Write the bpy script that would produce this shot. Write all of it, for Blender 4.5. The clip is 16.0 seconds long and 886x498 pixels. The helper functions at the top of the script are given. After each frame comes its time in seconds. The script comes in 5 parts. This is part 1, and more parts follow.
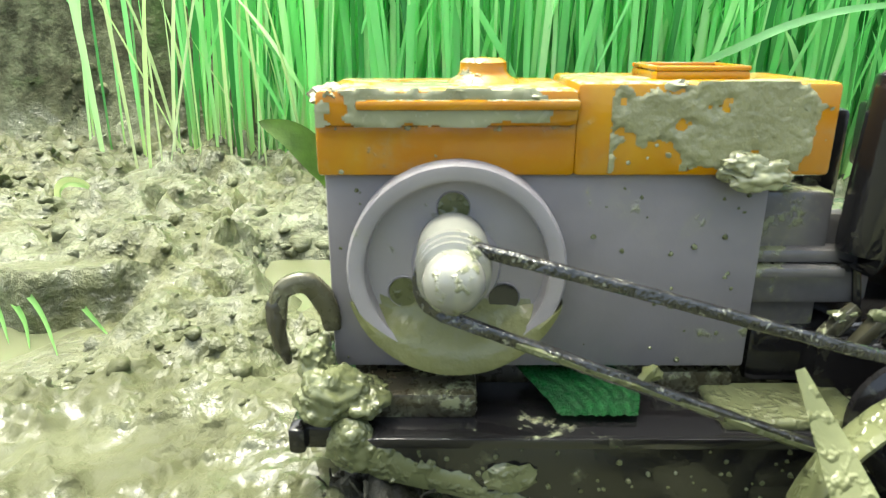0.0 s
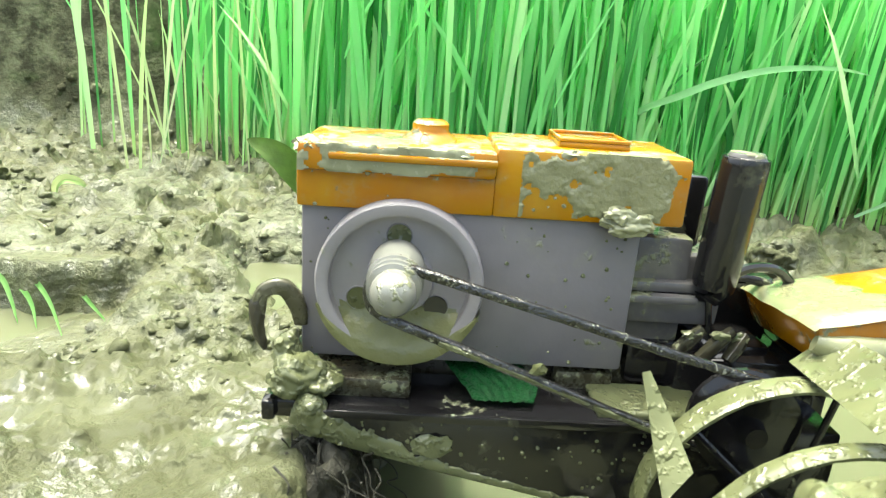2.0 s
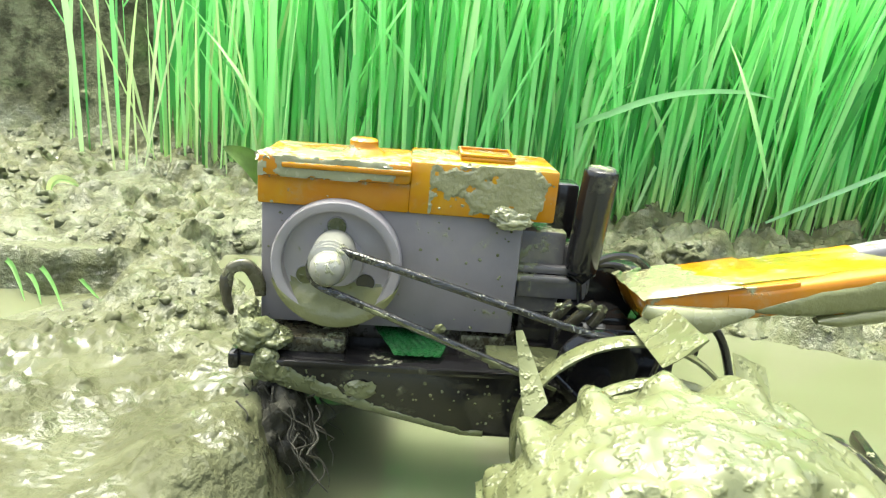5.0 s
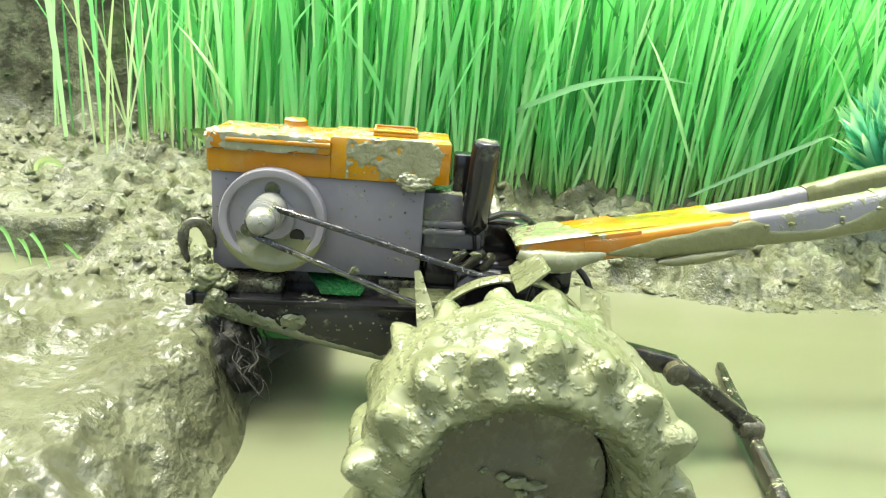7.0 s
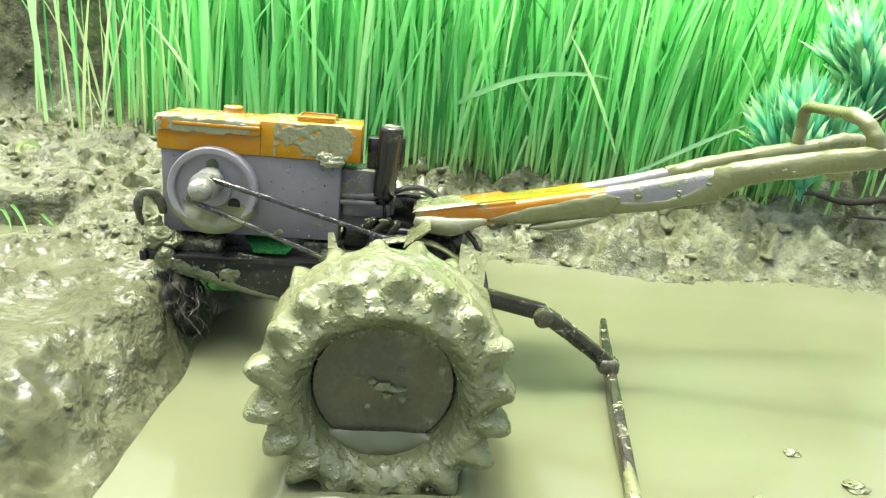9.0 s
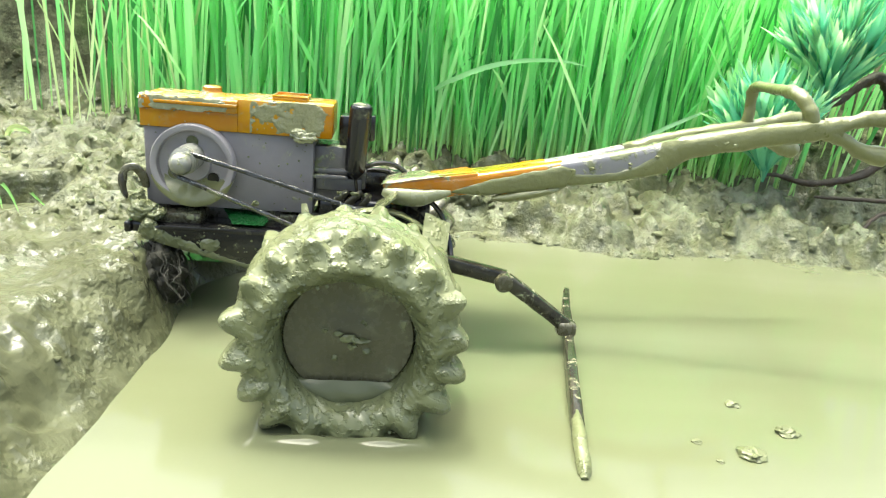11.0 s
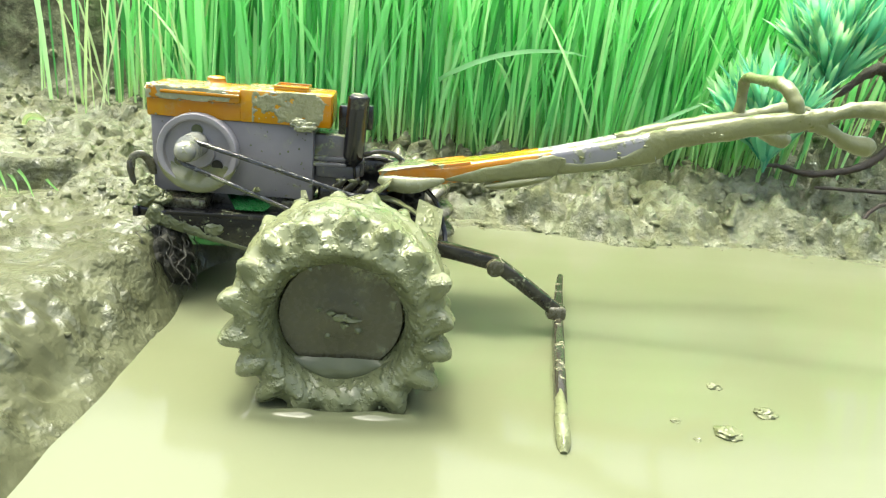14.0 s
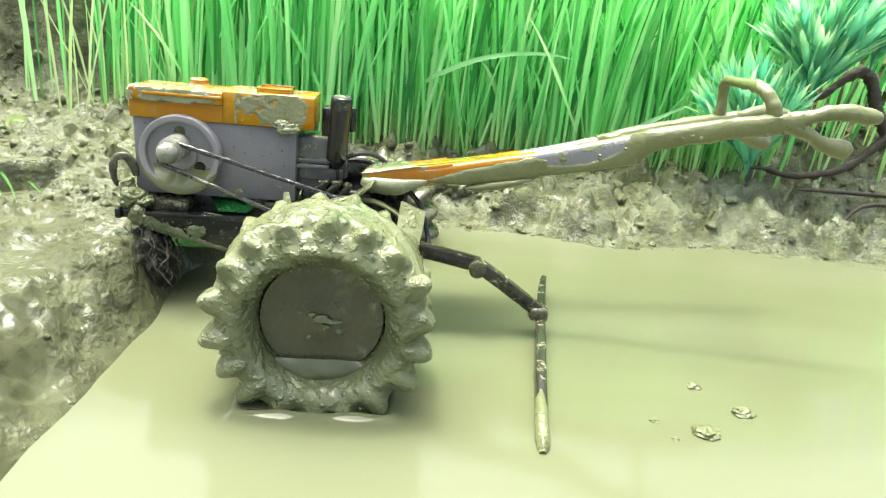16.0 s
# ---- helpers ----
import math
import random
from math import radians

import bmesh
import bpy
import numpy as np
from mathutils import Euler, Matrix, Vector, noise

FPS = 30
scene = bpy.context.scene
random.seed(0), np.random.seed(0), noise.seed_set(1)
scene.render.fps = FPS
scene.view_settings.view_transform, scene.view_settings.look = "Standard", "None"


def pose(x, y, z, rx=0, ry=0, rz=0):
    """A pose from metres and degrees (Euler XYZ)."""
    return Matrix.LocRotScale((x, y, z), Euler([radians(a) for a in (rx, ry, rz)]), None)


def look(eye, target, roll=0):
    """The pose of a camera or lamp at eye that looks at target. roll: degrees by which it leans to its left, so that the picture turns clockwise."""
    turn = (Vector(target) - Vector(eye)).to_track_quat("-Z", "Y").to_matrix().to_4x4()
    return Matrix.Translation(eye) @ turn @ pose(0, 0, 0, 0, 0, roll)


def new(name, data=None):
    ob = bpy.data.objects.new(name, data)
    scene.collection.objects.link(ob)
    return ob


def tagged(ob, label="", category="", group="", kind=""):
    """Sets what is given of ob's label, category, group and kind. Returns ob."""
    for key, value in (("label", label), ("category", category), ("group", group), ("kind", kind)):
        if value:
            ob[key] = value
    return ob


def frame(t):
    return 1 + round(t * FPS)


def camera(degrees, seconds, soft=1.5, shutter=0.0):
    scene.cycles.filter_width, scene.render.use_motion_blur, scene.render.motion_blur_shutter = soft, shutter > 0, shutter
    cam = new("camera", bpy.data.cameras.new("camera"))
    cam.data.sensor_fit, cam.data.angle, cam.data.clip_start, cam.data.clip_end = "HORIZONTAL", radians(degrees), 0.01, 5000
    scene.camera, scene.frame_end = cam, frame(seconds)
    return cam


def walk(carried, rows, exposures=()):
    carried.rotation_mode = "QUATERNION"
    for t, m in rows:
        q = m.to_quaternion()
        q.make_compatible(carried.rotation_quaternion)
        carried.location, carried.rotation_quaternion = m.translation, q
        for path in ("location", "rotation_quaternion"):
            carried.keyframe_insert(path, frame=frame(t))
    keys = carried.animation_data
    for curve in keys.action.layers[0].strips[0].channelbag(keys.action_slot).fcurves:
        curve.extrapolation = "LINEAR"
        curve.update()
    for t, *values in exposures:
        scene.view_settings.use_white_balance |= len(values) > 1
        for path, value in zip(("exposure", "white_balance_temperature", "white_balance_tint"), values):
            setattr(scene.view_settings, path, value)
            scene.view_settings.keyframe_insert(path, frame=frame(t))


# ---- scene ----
cam = camera(67.6, 16.0, 1.15)
cam.data.dof.use_dof, cam.data.dof.focus_distance, cam.data.dof.aperture_fstop = True, 0.30, 42.0
PATH = [
    (0, (0.0, 0.002, 0.139), (-0.013, 1.903, -0.482), -0.1),
    (0.5, (0.004, -0.008, 0.141), (0.01, 1.894, -0.478), 0.3),
    (1, (0.007, -0.018, 0.143), (0.025, 1.885, -0.472), 1.0),
    (1.5, (0.008, -0.029, 0.151), (0.045, 1.875, -0.46), 2.5),
    (2, (0.008, -0.038, 0.156), (0.069, 1.869, -0.443), 3.9),
    (2.5, (0.014, -0.045, 0.156), (0.104, 1.86, -0.447), 4.3),
    (3, (0.017, -0.051, 0.157), (0.118, 1.861, -0.423), 4.4),
    (3.2, (0.016, -0.056, 0.159), (0.109, 1.855, -0.422), 4.9),
    (5.3, (0.03, -0.103, 0.171), (0.15, 1.807, -0.409), 4.9),
    (5.5, (0.033, -0.11, 0.173), (0.161, 1.799, -0.41), 4.7),
    (6, (0.047, -0.13, 0.177), (0.197, 1.776, -0.413), 5.4),
    (6.5, (0.054, -0.14, 0.177), (0.193, 1.763, -0.424), 5.1),
    (7, (0.058, -0.155, 0.175), (0.202, 1.744, -0.435), 4.8),
    (7.5, (0.065, -0.166, 0.175), (0.204, 1.732, -0.442), 4.9),
    (8, (0.071, -0.177, 0.181), (0.217, 1.716, -0.448), 5.3),
    (8.5, (0.081, -0.195, 0.184), (0.231, 1.697, -0.446), 5.4),
    (8.7, (0.09, -0.207, 0.185), (0.255, 1.685, -0.444), 5.6),
    (10.8, (0.11, -0.247, 0.18), (0.302, 1.635, -0.469), 5.4),
    (11, (0.111, -0.25, 0.18), (0.308, 1.634, -0.462), 5.4),
    (11.5, (0.123, -0.262, 0.184), (0.368, 1.619, -0.449), 5.5),
    (12, (0.127, -0.265, 0.185), (0.35, 1.619, -0.45), 5.4),
    (12.5, (0.121, -0.26, 0.186), (0.296, 1.619, -0.476), 6.2),
    (13, (0.124, -0.264, 0.185), (0.299, 1.617, -0.471), 5.6),
    (13.5, (0.123, -0.265, 0.185), (0.285, 1.614, -0.48), 5.6),
    (14, (0.122, -0.265, 0.183), (0.278, 1.612, -0.49), 5.4),
    (14.5, (0.121, -0.265, 0.184), (0.277, 1.611, -0.493), 5.8),
    (15, (0.124, -0.265, 0.183), (0.282, 1.613, -0.488), 5.5),
    (15.5, (0.125, -0.265, 0.183), (0.291, 1.612, -0.488), 5.6),
    (16, (0.127, -0.267, 0.184), (0.309, 1.61, -0.482), 5.6),
]
EXPOSURE, KELVIN, TINT = 2.44, 6330, -6
walk(cam, [(t, look(eye, target, roll)) for t, eye, target, roll in PATH],
     [(0, EXPOSURE + 0.07, KELVIN, TINT), (3.2, EXPOSURE + 0.14, KELVIN, TINT), (8.5, EXPOSURE + 0.04, KELVIN, TINT), (11, EXPOSURE + 0.04, KELVIN, TINT), (16, EXPOSURE - 0.02, KELVIN, TINT)])

# ---- light ----
SUN_UP, SUN_ROUND = 77.0, -40.0      # degrees above the horizon, and round from +y clockwise (high, veiled by cloud)
world = bpy.data.worlds.new("sky")
scene.world = world
world.use_nodes = True
wn = world.node_tree.nodes
sky = wn.new("ShaderNodeTexSky")
sky.sky_type, sky.sun_disc = "NISHITA", False
sky.sun_elevation, sky.sun_rotation = radians(SUN_UP), radians(SUN_ROUND)
sky.air_density, sky.dust_density, sky.ozone_density = 0.45, 9.0, 0.0
world.node_tree.links.new(sky.outputs[0], wn["Background"].inputs[0])
wn["Background"].inputs[1].default_value = 0.15
sun = new("sun", bpy.data.lights.new("sun", "SUN"))
sun.data.energy, sun.data.angle, sun.data.color = 0.58, radians(5), (1.0, 0.96, 0.87)
_d = Vector((math.sin(radians(SUN_ROUND)) * math.cos(radians(SUN_UP)), math.cos(radians(SUN_ROUND)) * math.cos(radians(SUN_UP)), math.sin(radians(SUN_UP))))
sun.matrix_world = look(_d * 3, (0, 0, 0))


# ---- materials ----
class Nodes:
    """A node material with short calls: n(type, inputs..., prop=value) returns the node."""

    def __init__(self, name):
        self.mat = bpy.data.materials.new(name)
        self.mat.use_nodes = True
        self.tree = self.mat.node_tree
        self.bsdf = self.tree.nodes["Principled BSDF"]
        self.out = self.tree.nodes["Material Output"]

    def put(self, socket, value):
        if isinstance(value, bpy.types.NodeSocket):
            self.tree.links.new(value, socket)
        elif isinstance(value, (tuple, list)) and len(value) == 3 and socket.type == "RGBA":
            socket.default_value = (*value, 1)
        else:
            socket.default_value = value

    def set(self, **kw):
        for key, value in kw.items():
            self.put(self.bsdf.inputs[key.replace("_", " ")], value)
        return self

    def coord(self, which="Object"):
        return self.tree.nodes.new("ShaderNodeTexCoord").outputs[which]

    def noise(self, scale, detail=4, rough=0.55, vec=None, distort=0.0):
        n = self.tree.nodes.new("ShaderNodeTexNoise")
        self.put(n.inputs["Vector"], vec or self.coord())
        for key, v in (("Scale", scale), ("Detail", detail), ("Roughness", rough), ("Distortion", distort)):
            n.inputs[key].default_value = v
        return n.outputs["Fac"]

    def stretch(self, sx, sy, sz):
        n = self.tree.nodes.new("ShaderNodeMapping")
        self.put(n.inputs["Vector"], self.coord())
        n.inputs["Scale"].default_value = (sx, sy, sz)
        return n.outputs[0]

    def step(self, value, lo, hi, a=0.0, b=1.0):
        n = self.tree.nodes.new("ShaderNodeMapRange")
        n.interpolation_type = "SMOOTHSTEP"
        for key, v in (("Value", value), ("From Min", lo), ("From Max", hi), ("To Min", a), ("To Max", b)):
            self.put(n.inputs[key], v)
        return n.outputs[0]

    def math(self, op, a, b=0.0, clamp=False):
        n = self.tree.nodes.new("ShaderNodeMath")
        n.operation, n.use_clamp = op, clamp
        self.put(n.inputs[0], a), self.put(n.inputs[1], b)
        return n.outputs[0]

    def mix(self, fac, a, b):
        n = self.tree.nodes.new("ShaderNodeMix")
        n.data_type = "RGBA"
        self.put(n.inputs[0], fac), self.put(n.inputs[6], a), self.put(n.inputs[7], b)
        return n.outputs[2]

    def blend(self, fac, a, b):
        n = self.tree.nodes.new("ShaderNodeMix")
        self.put(n.inputs[0], fac), self.put(n.inputs[2], a), self.put(n.inputs[3], b)
        return n.outputs[0]

    def bump(self, height, strength=0.4, distance=0.001):
        n = self.tree.nodes.new("ShaderNodeBump")
        self.put(n.inputs["Height"], height)
        n.inputs["Strength"].default_value, n.inputs["Distance"].default_value = strength, distance
        self.put(self.bsdf.inputs["Normal"], n.outputs[0])
        self.put(self.bsdf.inputs["Coat Normal"], n.outputs[0])

    def normal_up(self):
        g = self.tree.nodes.new("ShaderNodeNewGeometry")
        s = self.tree.nodes.new("ShaderNodeSeparateXYZ")
        self.put(s.inputs[0], g.outputs["Normal"])
        return s.outputs[2]

    def island(self):
        return self.tree.nodes.new("ShaderNodeNewGeometry").outputs["Random Per Island"]

    def chance(self):
        return self.tree.nodes.new("ShaderNodeObjectInfo").outputs["Random"]


MUD_LIGHT, MUD_MID, MUD_DARK = (0.150, 0.164, 0.096), (0.098, 0.106, 0.054), (0.050, 0.050, 0.025)

SPLASH, SPLASH_DARK = (0.225, 0.238, 0.138), (0.140, 0.148, 0.078)


def mud_colour(n, scale):
    grain = n.noise(scale * 6, 5, 0.6)
    patch = n.noise(scale, 3, 0.5)
    c = n.mix(n.step(patch, 0.35, 0.65), MUD_MID, MUD_LIGHT)
    return n.mix(n.step(grain, 0.52, 0.75, 0, 0.45), c, MUD_DARK), grain


def make_wet_mud():
    n = Nodes("wet_mud_coat")
    grain, patch = n.noise(240, 5, 0.6), n.noise(40, 3, 0.5)
    c = n.mix(n.step(patch, 0.35, 0.65), (0.088, 0.097, 0.044), (0.130, 0.141, 0.069))
    c = n.mix(n.step(n.noise(28, 4, 0.6), 0.50, 0.64, 0, 0.6), c, (0.080, 0.088, 0.034))
    c = n.mix(n.step(grain, 0.60, 0.80, 0, 0.30), c, MUD_DARK)
    n.set(Base_Color=c, Roughness=0.5, Specular_IOR_Level=0.08, Coat_Weight=n.step(n.noise(60, 3), 0.40, 0.56, 0.5, 1.0), Coat_Roughness=0.02)
    pimple = n.step(n.noise(300, 2, 0.5), 0.48, 0.74, 0, 1.1)
    n.bump(n.math("ADD", n.math("MULTIPLY", n.noise(120, 3, 0.5), 0.5), pimple), 0.55, 0.0013)
    return n.mat


def make_ground():
    n = Nodes("paddy_mud")
    c, grain = mud_colour(n, 24)
    xyz = n.tree.nodes.new("ShaderNodeSeparateXYZ")
    n.put(xyz.inputs[0], n.coord())
    damp = n.step(n.noise(11, 4), 0.42, 0.60)
    c = n.mix(n.math("MULTIPLY", damp, 0.62), c, (0.074, 0.080, 0.039))
    c = n.mix(n.step(n.noise(15, 4, 0.6), 0.46, 0.57, 0, 0.75), c, (0.074, 0.078, 0.028))
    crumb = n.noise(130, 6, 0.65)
    # shade in the pits between crumbs is painted dark, following the bump height
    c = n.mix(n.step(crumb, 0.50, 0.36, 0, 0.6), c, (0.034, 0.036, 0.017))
    c = n.mix(n.step(n.noise(13, 3, 0.55, None, 0.6), 0.50, 0.60, 0, 0.6), c, (0.060, 0.068, 0.024))
    # the field bank behind is drier earth, browner and mossy
    earth = n.mix(n.step(n.noise(42, 6, 0.7), 0.38, 0.62), (0.040, 0.042, 0.023), (0.160, 0.170, 0.098))
    earth = n.mix(n.step(n.noise(16, 5, 0.6), 0.48, 0.62, 0, 0.7), earth, (0.050, 0.050, 0.026))
    earth = n.mix(n.step(n.noise(20, 4), 0.56, 0.7, 0, 0.6), earth, (0.050, 0.088, 0.022))
    dry = n.step(n.math("ADD", xyz.outputs[2], n.math("MULTIPLY", n.noise(30, 3), 0.03)), 0.075, 0.10)
    slick = n.math("MULTIPLY", n.step(xyz.outputs[1], 0.23, 0.16), n.step(xyz.outputs[0], 0.03, 0.015))
    smear = n.mix(n.step(n.noise(30, 3, 0.5, None, 0.8), 0.4, 0.62), (0.058, 0.061, 0.034), (0.086, 0.091, 0.054))
    smear = n.mix(n.step(n.noise(210, 4, 0.6), 0.58, 0.74, 0, 0.4), smear, (0.062, 0.066, 0.034))
    c = n.mix(n.math("MULTIPLY", slick, 0.85), c, smear)
    c = n.mix(dry, c, earth)
    wet = n.step(n.noise(70, 5, 0.6), 0.40, 0.66, 0.42, 0.75)
    wet = n.blend(slick, wet, n.step(n.noise(45, 4), 0.4, 0.65, 0.42, 0.60))
    coat = n.blend(slick, n.step(n.noise(70, 4, 0.6), 0.46, 0.57, 0.0, 0.9), n.step(n.noise(38, 5, 0.65), 0.47, 0.56, 0.02, 1.0))
    n.set(Base_Color=c, Roughness=n.blend(dry, wet, 0.88), Specular_IOR_Level=n.blend(dry, n.blend(slick, 0.28, 0.06), 0.15), Coat_Weight=n.blend(dry, coat, 0.0), Coat_Roughness=0.03)
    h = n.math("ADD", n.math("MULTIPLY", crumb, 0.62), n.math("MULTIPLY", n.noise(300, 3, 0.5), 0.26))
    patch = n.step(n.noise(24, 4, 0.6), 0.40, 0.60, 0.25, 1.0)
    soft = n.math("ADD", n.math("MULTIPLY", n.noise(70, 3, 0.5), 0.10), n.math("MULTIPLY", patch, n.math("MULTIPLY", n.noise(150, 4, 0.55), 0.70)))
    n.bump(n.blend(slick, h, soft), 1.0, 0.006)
    return n.mat


def make_water():
    n = Nodes("muddy_water")
    drift = n.noise(3, 3, 0.5, n.stretch(0.6, 3.0, 1))
    c = n.mix(n.step(drift, 0.4, 0.65), (0.099, 0.107, 0.059), (0.114, 0.123, 0.074))
    n.set(Base_Color=c, Roughness=0.07, Specular_IOR_Level=0.5, IOR=1.33)
    n.bump(n.noise(14, 2, 0.4, n.stretch(0.5, 1.6, 1)), 0.18, 0.002)
    return n.mat


def dirty(name, colour, cover, rough=0.45, metal=0.0, scale=55, up=0.0, colour2=None):
    """A painted or moulded surface with splashed mud on part of it: cover 0 to 1."""
    n = Nodes(name)
    mud = n.mix(n.step(n.noise(45, 3, 0.5), 0.35, 0.65), SPLASH_DARK, SPLASH)
    mud = n.mix(n.step(n.noise(270, 4, 0.6), 0.55, 0.78, 0, 0.35), mud, MUD_DARK)
    big, small = n.noise(scale, 3, 0.6, None, 0.6), n.noise(scale * 6, 3, 0.6)
    value = n.math("ADD", big, n.math("MULTIPLY", n.math("SUBTRACT", small, 0.5), 0.45))
    if up:
        value = n.math("ADD", value, n.math("MULTIPLY", n.math("MAXIMUM", n.normal_up(), 0.0), up))
    edge = 0.78 - 0.56 * cover
    mask = n.step(value, edge - 0.035, edge + 0.045)
    film = n.math("MULTIPLY", n.step(big, edge - 0.16, edge), n.step(small, 0.35, 0.7, 0.04, 0.42))
    base = n.mix(n.step(n.noise(scale * 0.7, 4), 0.35, 0.7), colour, colour2 or tuple(0.8 * v for v in colour))
    base = n.mix(film, base, SPLASH)
    n.set(Base_Color=n.mix(mask, base, mud), Metallic=n.blend(mask, metal, 0.0), Specular_IOR_Level=0.5,
          Roughness=n.blend(mask, n.step(small, 0.3, 0.7, rough * 0.7, rough * 1.3), n.step(n.noise(120, 3), 0.35, 0.7, 0.15, 0.4)))
    n.bump(n.math("ADD", n.math("MULTIPLY", mask, 1.0), n.math("MULTIPLY", n.noise(300, 3), 0.25)), 0.5, 0.0008)
    return n.mat


def make_blade(name, low, mid, tip, light, dark, each=False):
    n = Nodes(name)
    s = n.tree.nodes.new("ShaderNodeSeparateXYZ")
    n.put(s.inputs[0], n.coord("UV"))
    v = s.outputs[1]
    c = n.mix(n.step(v, 0.0, 0.25), low, mid)
    c = n.mix(n.step(v, 0.55, 1.0), c, tip)
    r = n.chance() if each else n.island()
    c = n.mix(n.step(r, 0.60, 1.0, 0, 0.8), c, light)
    c = n.mix(n.step(r, 0.38, 0.10, 0, 0.85), c, dark)
    n.set(Base_Color=c, Roughness=0.42, Specular_IOR_Level=0.4)
    n.bump(n.noise(60, 2, 0.5, n.stretch(8, 8, 0.2)), 0.15, 0.0006)
    t = n.tree.nodes.new("ShaderNodeBsdfTranslucent")
    n.put(t.inputs[0], c)
    m = n.tree.nodes.new("ShaderNodeMixShader")
    m.inputs[0].default_value = 0.46
    n.tree.links.new(n.bsdf.outputs[0], m.inputs[1])
    n.tree.links.new(t.outputs[0], m.inputs[2])
    n.tree.links.new(m.outputs[0], n.out.inputs[0])
    return n.mat


def make_plain(name, colour, rough, metal=0.0, scale=80, vary=0.25, bump=0.2, film=0.0):
    n = Nodes(name)
    c = n.mix(n.noise(scale, 4), tuple(v * (1 - vary) for v in colour), tuple(min(1, v * (1 + vary)) for v in colour))
    n.set(Base_Color=c, Roughness=n.step(n.noise(scale * 3, 3), 0.3, 0.7, rough * 0.75, rough * 1.25), Metallic=metal, Coat_Weight=film, Coat_Roughness=0.03)
    n.bump(n.noise(scale * 5, 3), bump, 0.0006)
    return n.mat


M_MUD = make_wet_mud()
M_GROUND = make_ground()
M_WATER = make_water()
M_GREY = dirty("grey_moulded_plastic", (0.172, 0.162, 0.168), 0.12, 0.396, 0, 45, 0.1)
M_WHEELGREY = dirty("pale_grey_plastic", (0.27, 0.255, 0.265), 0.16, 0.4, 0, 60)
M_ORANGE = dirty("orange_painted_plastic", (0.34, 0.135, 0.001), 0.17, 0.15, 0, 55, 0.20, (0.37, 0.200, 0.002))
M_BLACK = dirty("black_gloss_plastic", (0.010, 0.0095, 0.010), 0.06, 0.13, 0, 60, 0.06)


def make_belt():
    n = Nodes("black_rubber_cord")
    # pale flecks paint the wet glints along the cord, together with mud specks
    fleck = n.step(n.noise(520, 3, 0.6), 0.60, 0.68)
    n.set(Base_Color=n.mix(fleck, (0.012, 0.012, 0.011), (0.20, 0.205, 0.16)), Roughness=0.16, Specular_IOR_Level=0.7, Coat_Weight=0.5, Coat_Roughness=0.05)
    n.bump(n.noise(420, 3, 0.6), 0.9, 0.0012)
    return n.mat


M_BELT = make_belt()
M_PULLEY = dirty("muddy_pulley", (0.24, 0.24, 0.21), 0.22, 0.10, 0.25, 90, 0.0)
M_LINK = dirty("muddy_black_plastic", (0.034, 0.032, 0.020), 0.17, 0.14, 0, 90, 0.08, (0.012, 0.011, 0.009))
M_MOUNT = dirty("mud_caked_plastic", (0.030, 0.026, 0.014), 0.30, 0.3, 0, 80)
M_DARKGREY = dirty("dark_grey_plastic", (0.110, 0.105, 0.104), 0.24, 0.16, 0, 60, 0.12, (0.060, 0.056, 0.052))
M_RIM = dirty("dark_rim_plastic", (0.066, 0.063, 0.036), 0.20, 0.26, 0, 46)
M_ARMGREY = dirty("grey_arm_plastic", (0.20, 0.196, 0.210), 0.22, 0.4, 0, 40, 0.16)
M_ARMORANGE = dirty("orange_arm_plastic", (0.32, 0.118, 0.001), 0.22, 0.2, 0, 36, 0.0, (0.40, 0.185, 0.002))
# yellow-green light reflected off the rice is painted into this arm colour
M_ARMRICELIT = dirty("rice_lit_arm_plastic", (0.19, 0.205, 0.003), 0.22, 0.16, 0, 36, 0.0, (0.22, 0.165, 0.003))
# the last, darkest blade tone is deepened to paint shaded gaps in the stand
M_BLADE = make_blade("rice_leaf", (0.50, 0.70, 0.25), (0.33, 0.84, 0.28), (0.38, 0.86, 0.33), (0.66, 0.95, 0.48), (0.030, 0.22, 0.040))
M_FAKE = make_blade("plastic_leaf", (0.075, 0.38, 0.22), (0.26, 0.66, 0.40), (0.62, 0.86, 0.44), (0.46, 0.80, 0.46), (0.10, 0.44, 0.29), True)
M_PALE = make_blade("pale_leaf", (0.42, 0.72, 0.36), (0.56, 0.84, 0.54), (0.68, 0.88, 0.66), (0.68, 0.88, 0.66), (0.5, 0.80, 0.46))
M_WEED = make_blade("weed_leaf", (0.26, 0.48, 0.16), (0.34, 0.62, 0.22), (0.46, 0.70, 0.30), (0.5, 0.72, 0.34), (0.26, 0.5, 0.16))
M_STALK = make_blade("yellowing_stalk", (0.55, 0.62, 0.34), (0.60, 0.74, 0.36), (0.50, 0.78, 0.32), (0.70, 0.80, 0.5), (0.42, 0.60, 0.25))
M_TWIG = make_plain("dark_bark", (0.042, 0.030, 0.018), 0.55, 0, 160, 0.7, 1.0)
M_DRYLEAF = make_plain("olive_leaf", (0.13, 0.22, 0.04), 0.4, 0, 90, 0.8, 0.4)
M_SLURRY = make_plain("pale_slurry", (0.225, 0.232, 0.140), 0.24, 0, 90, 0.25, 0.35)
M_CREAM = make_plain("smooth_cream_slurry", (0.195, 0.202, 0.105), 0.25, 0, 60, 0.16, 0.25, 0.8)
M_TAN = make_plain("tan_slurry", (0.120, 0.126, 0.046), 0.36, 0, 50, 0.30, 0.9, 0.45)
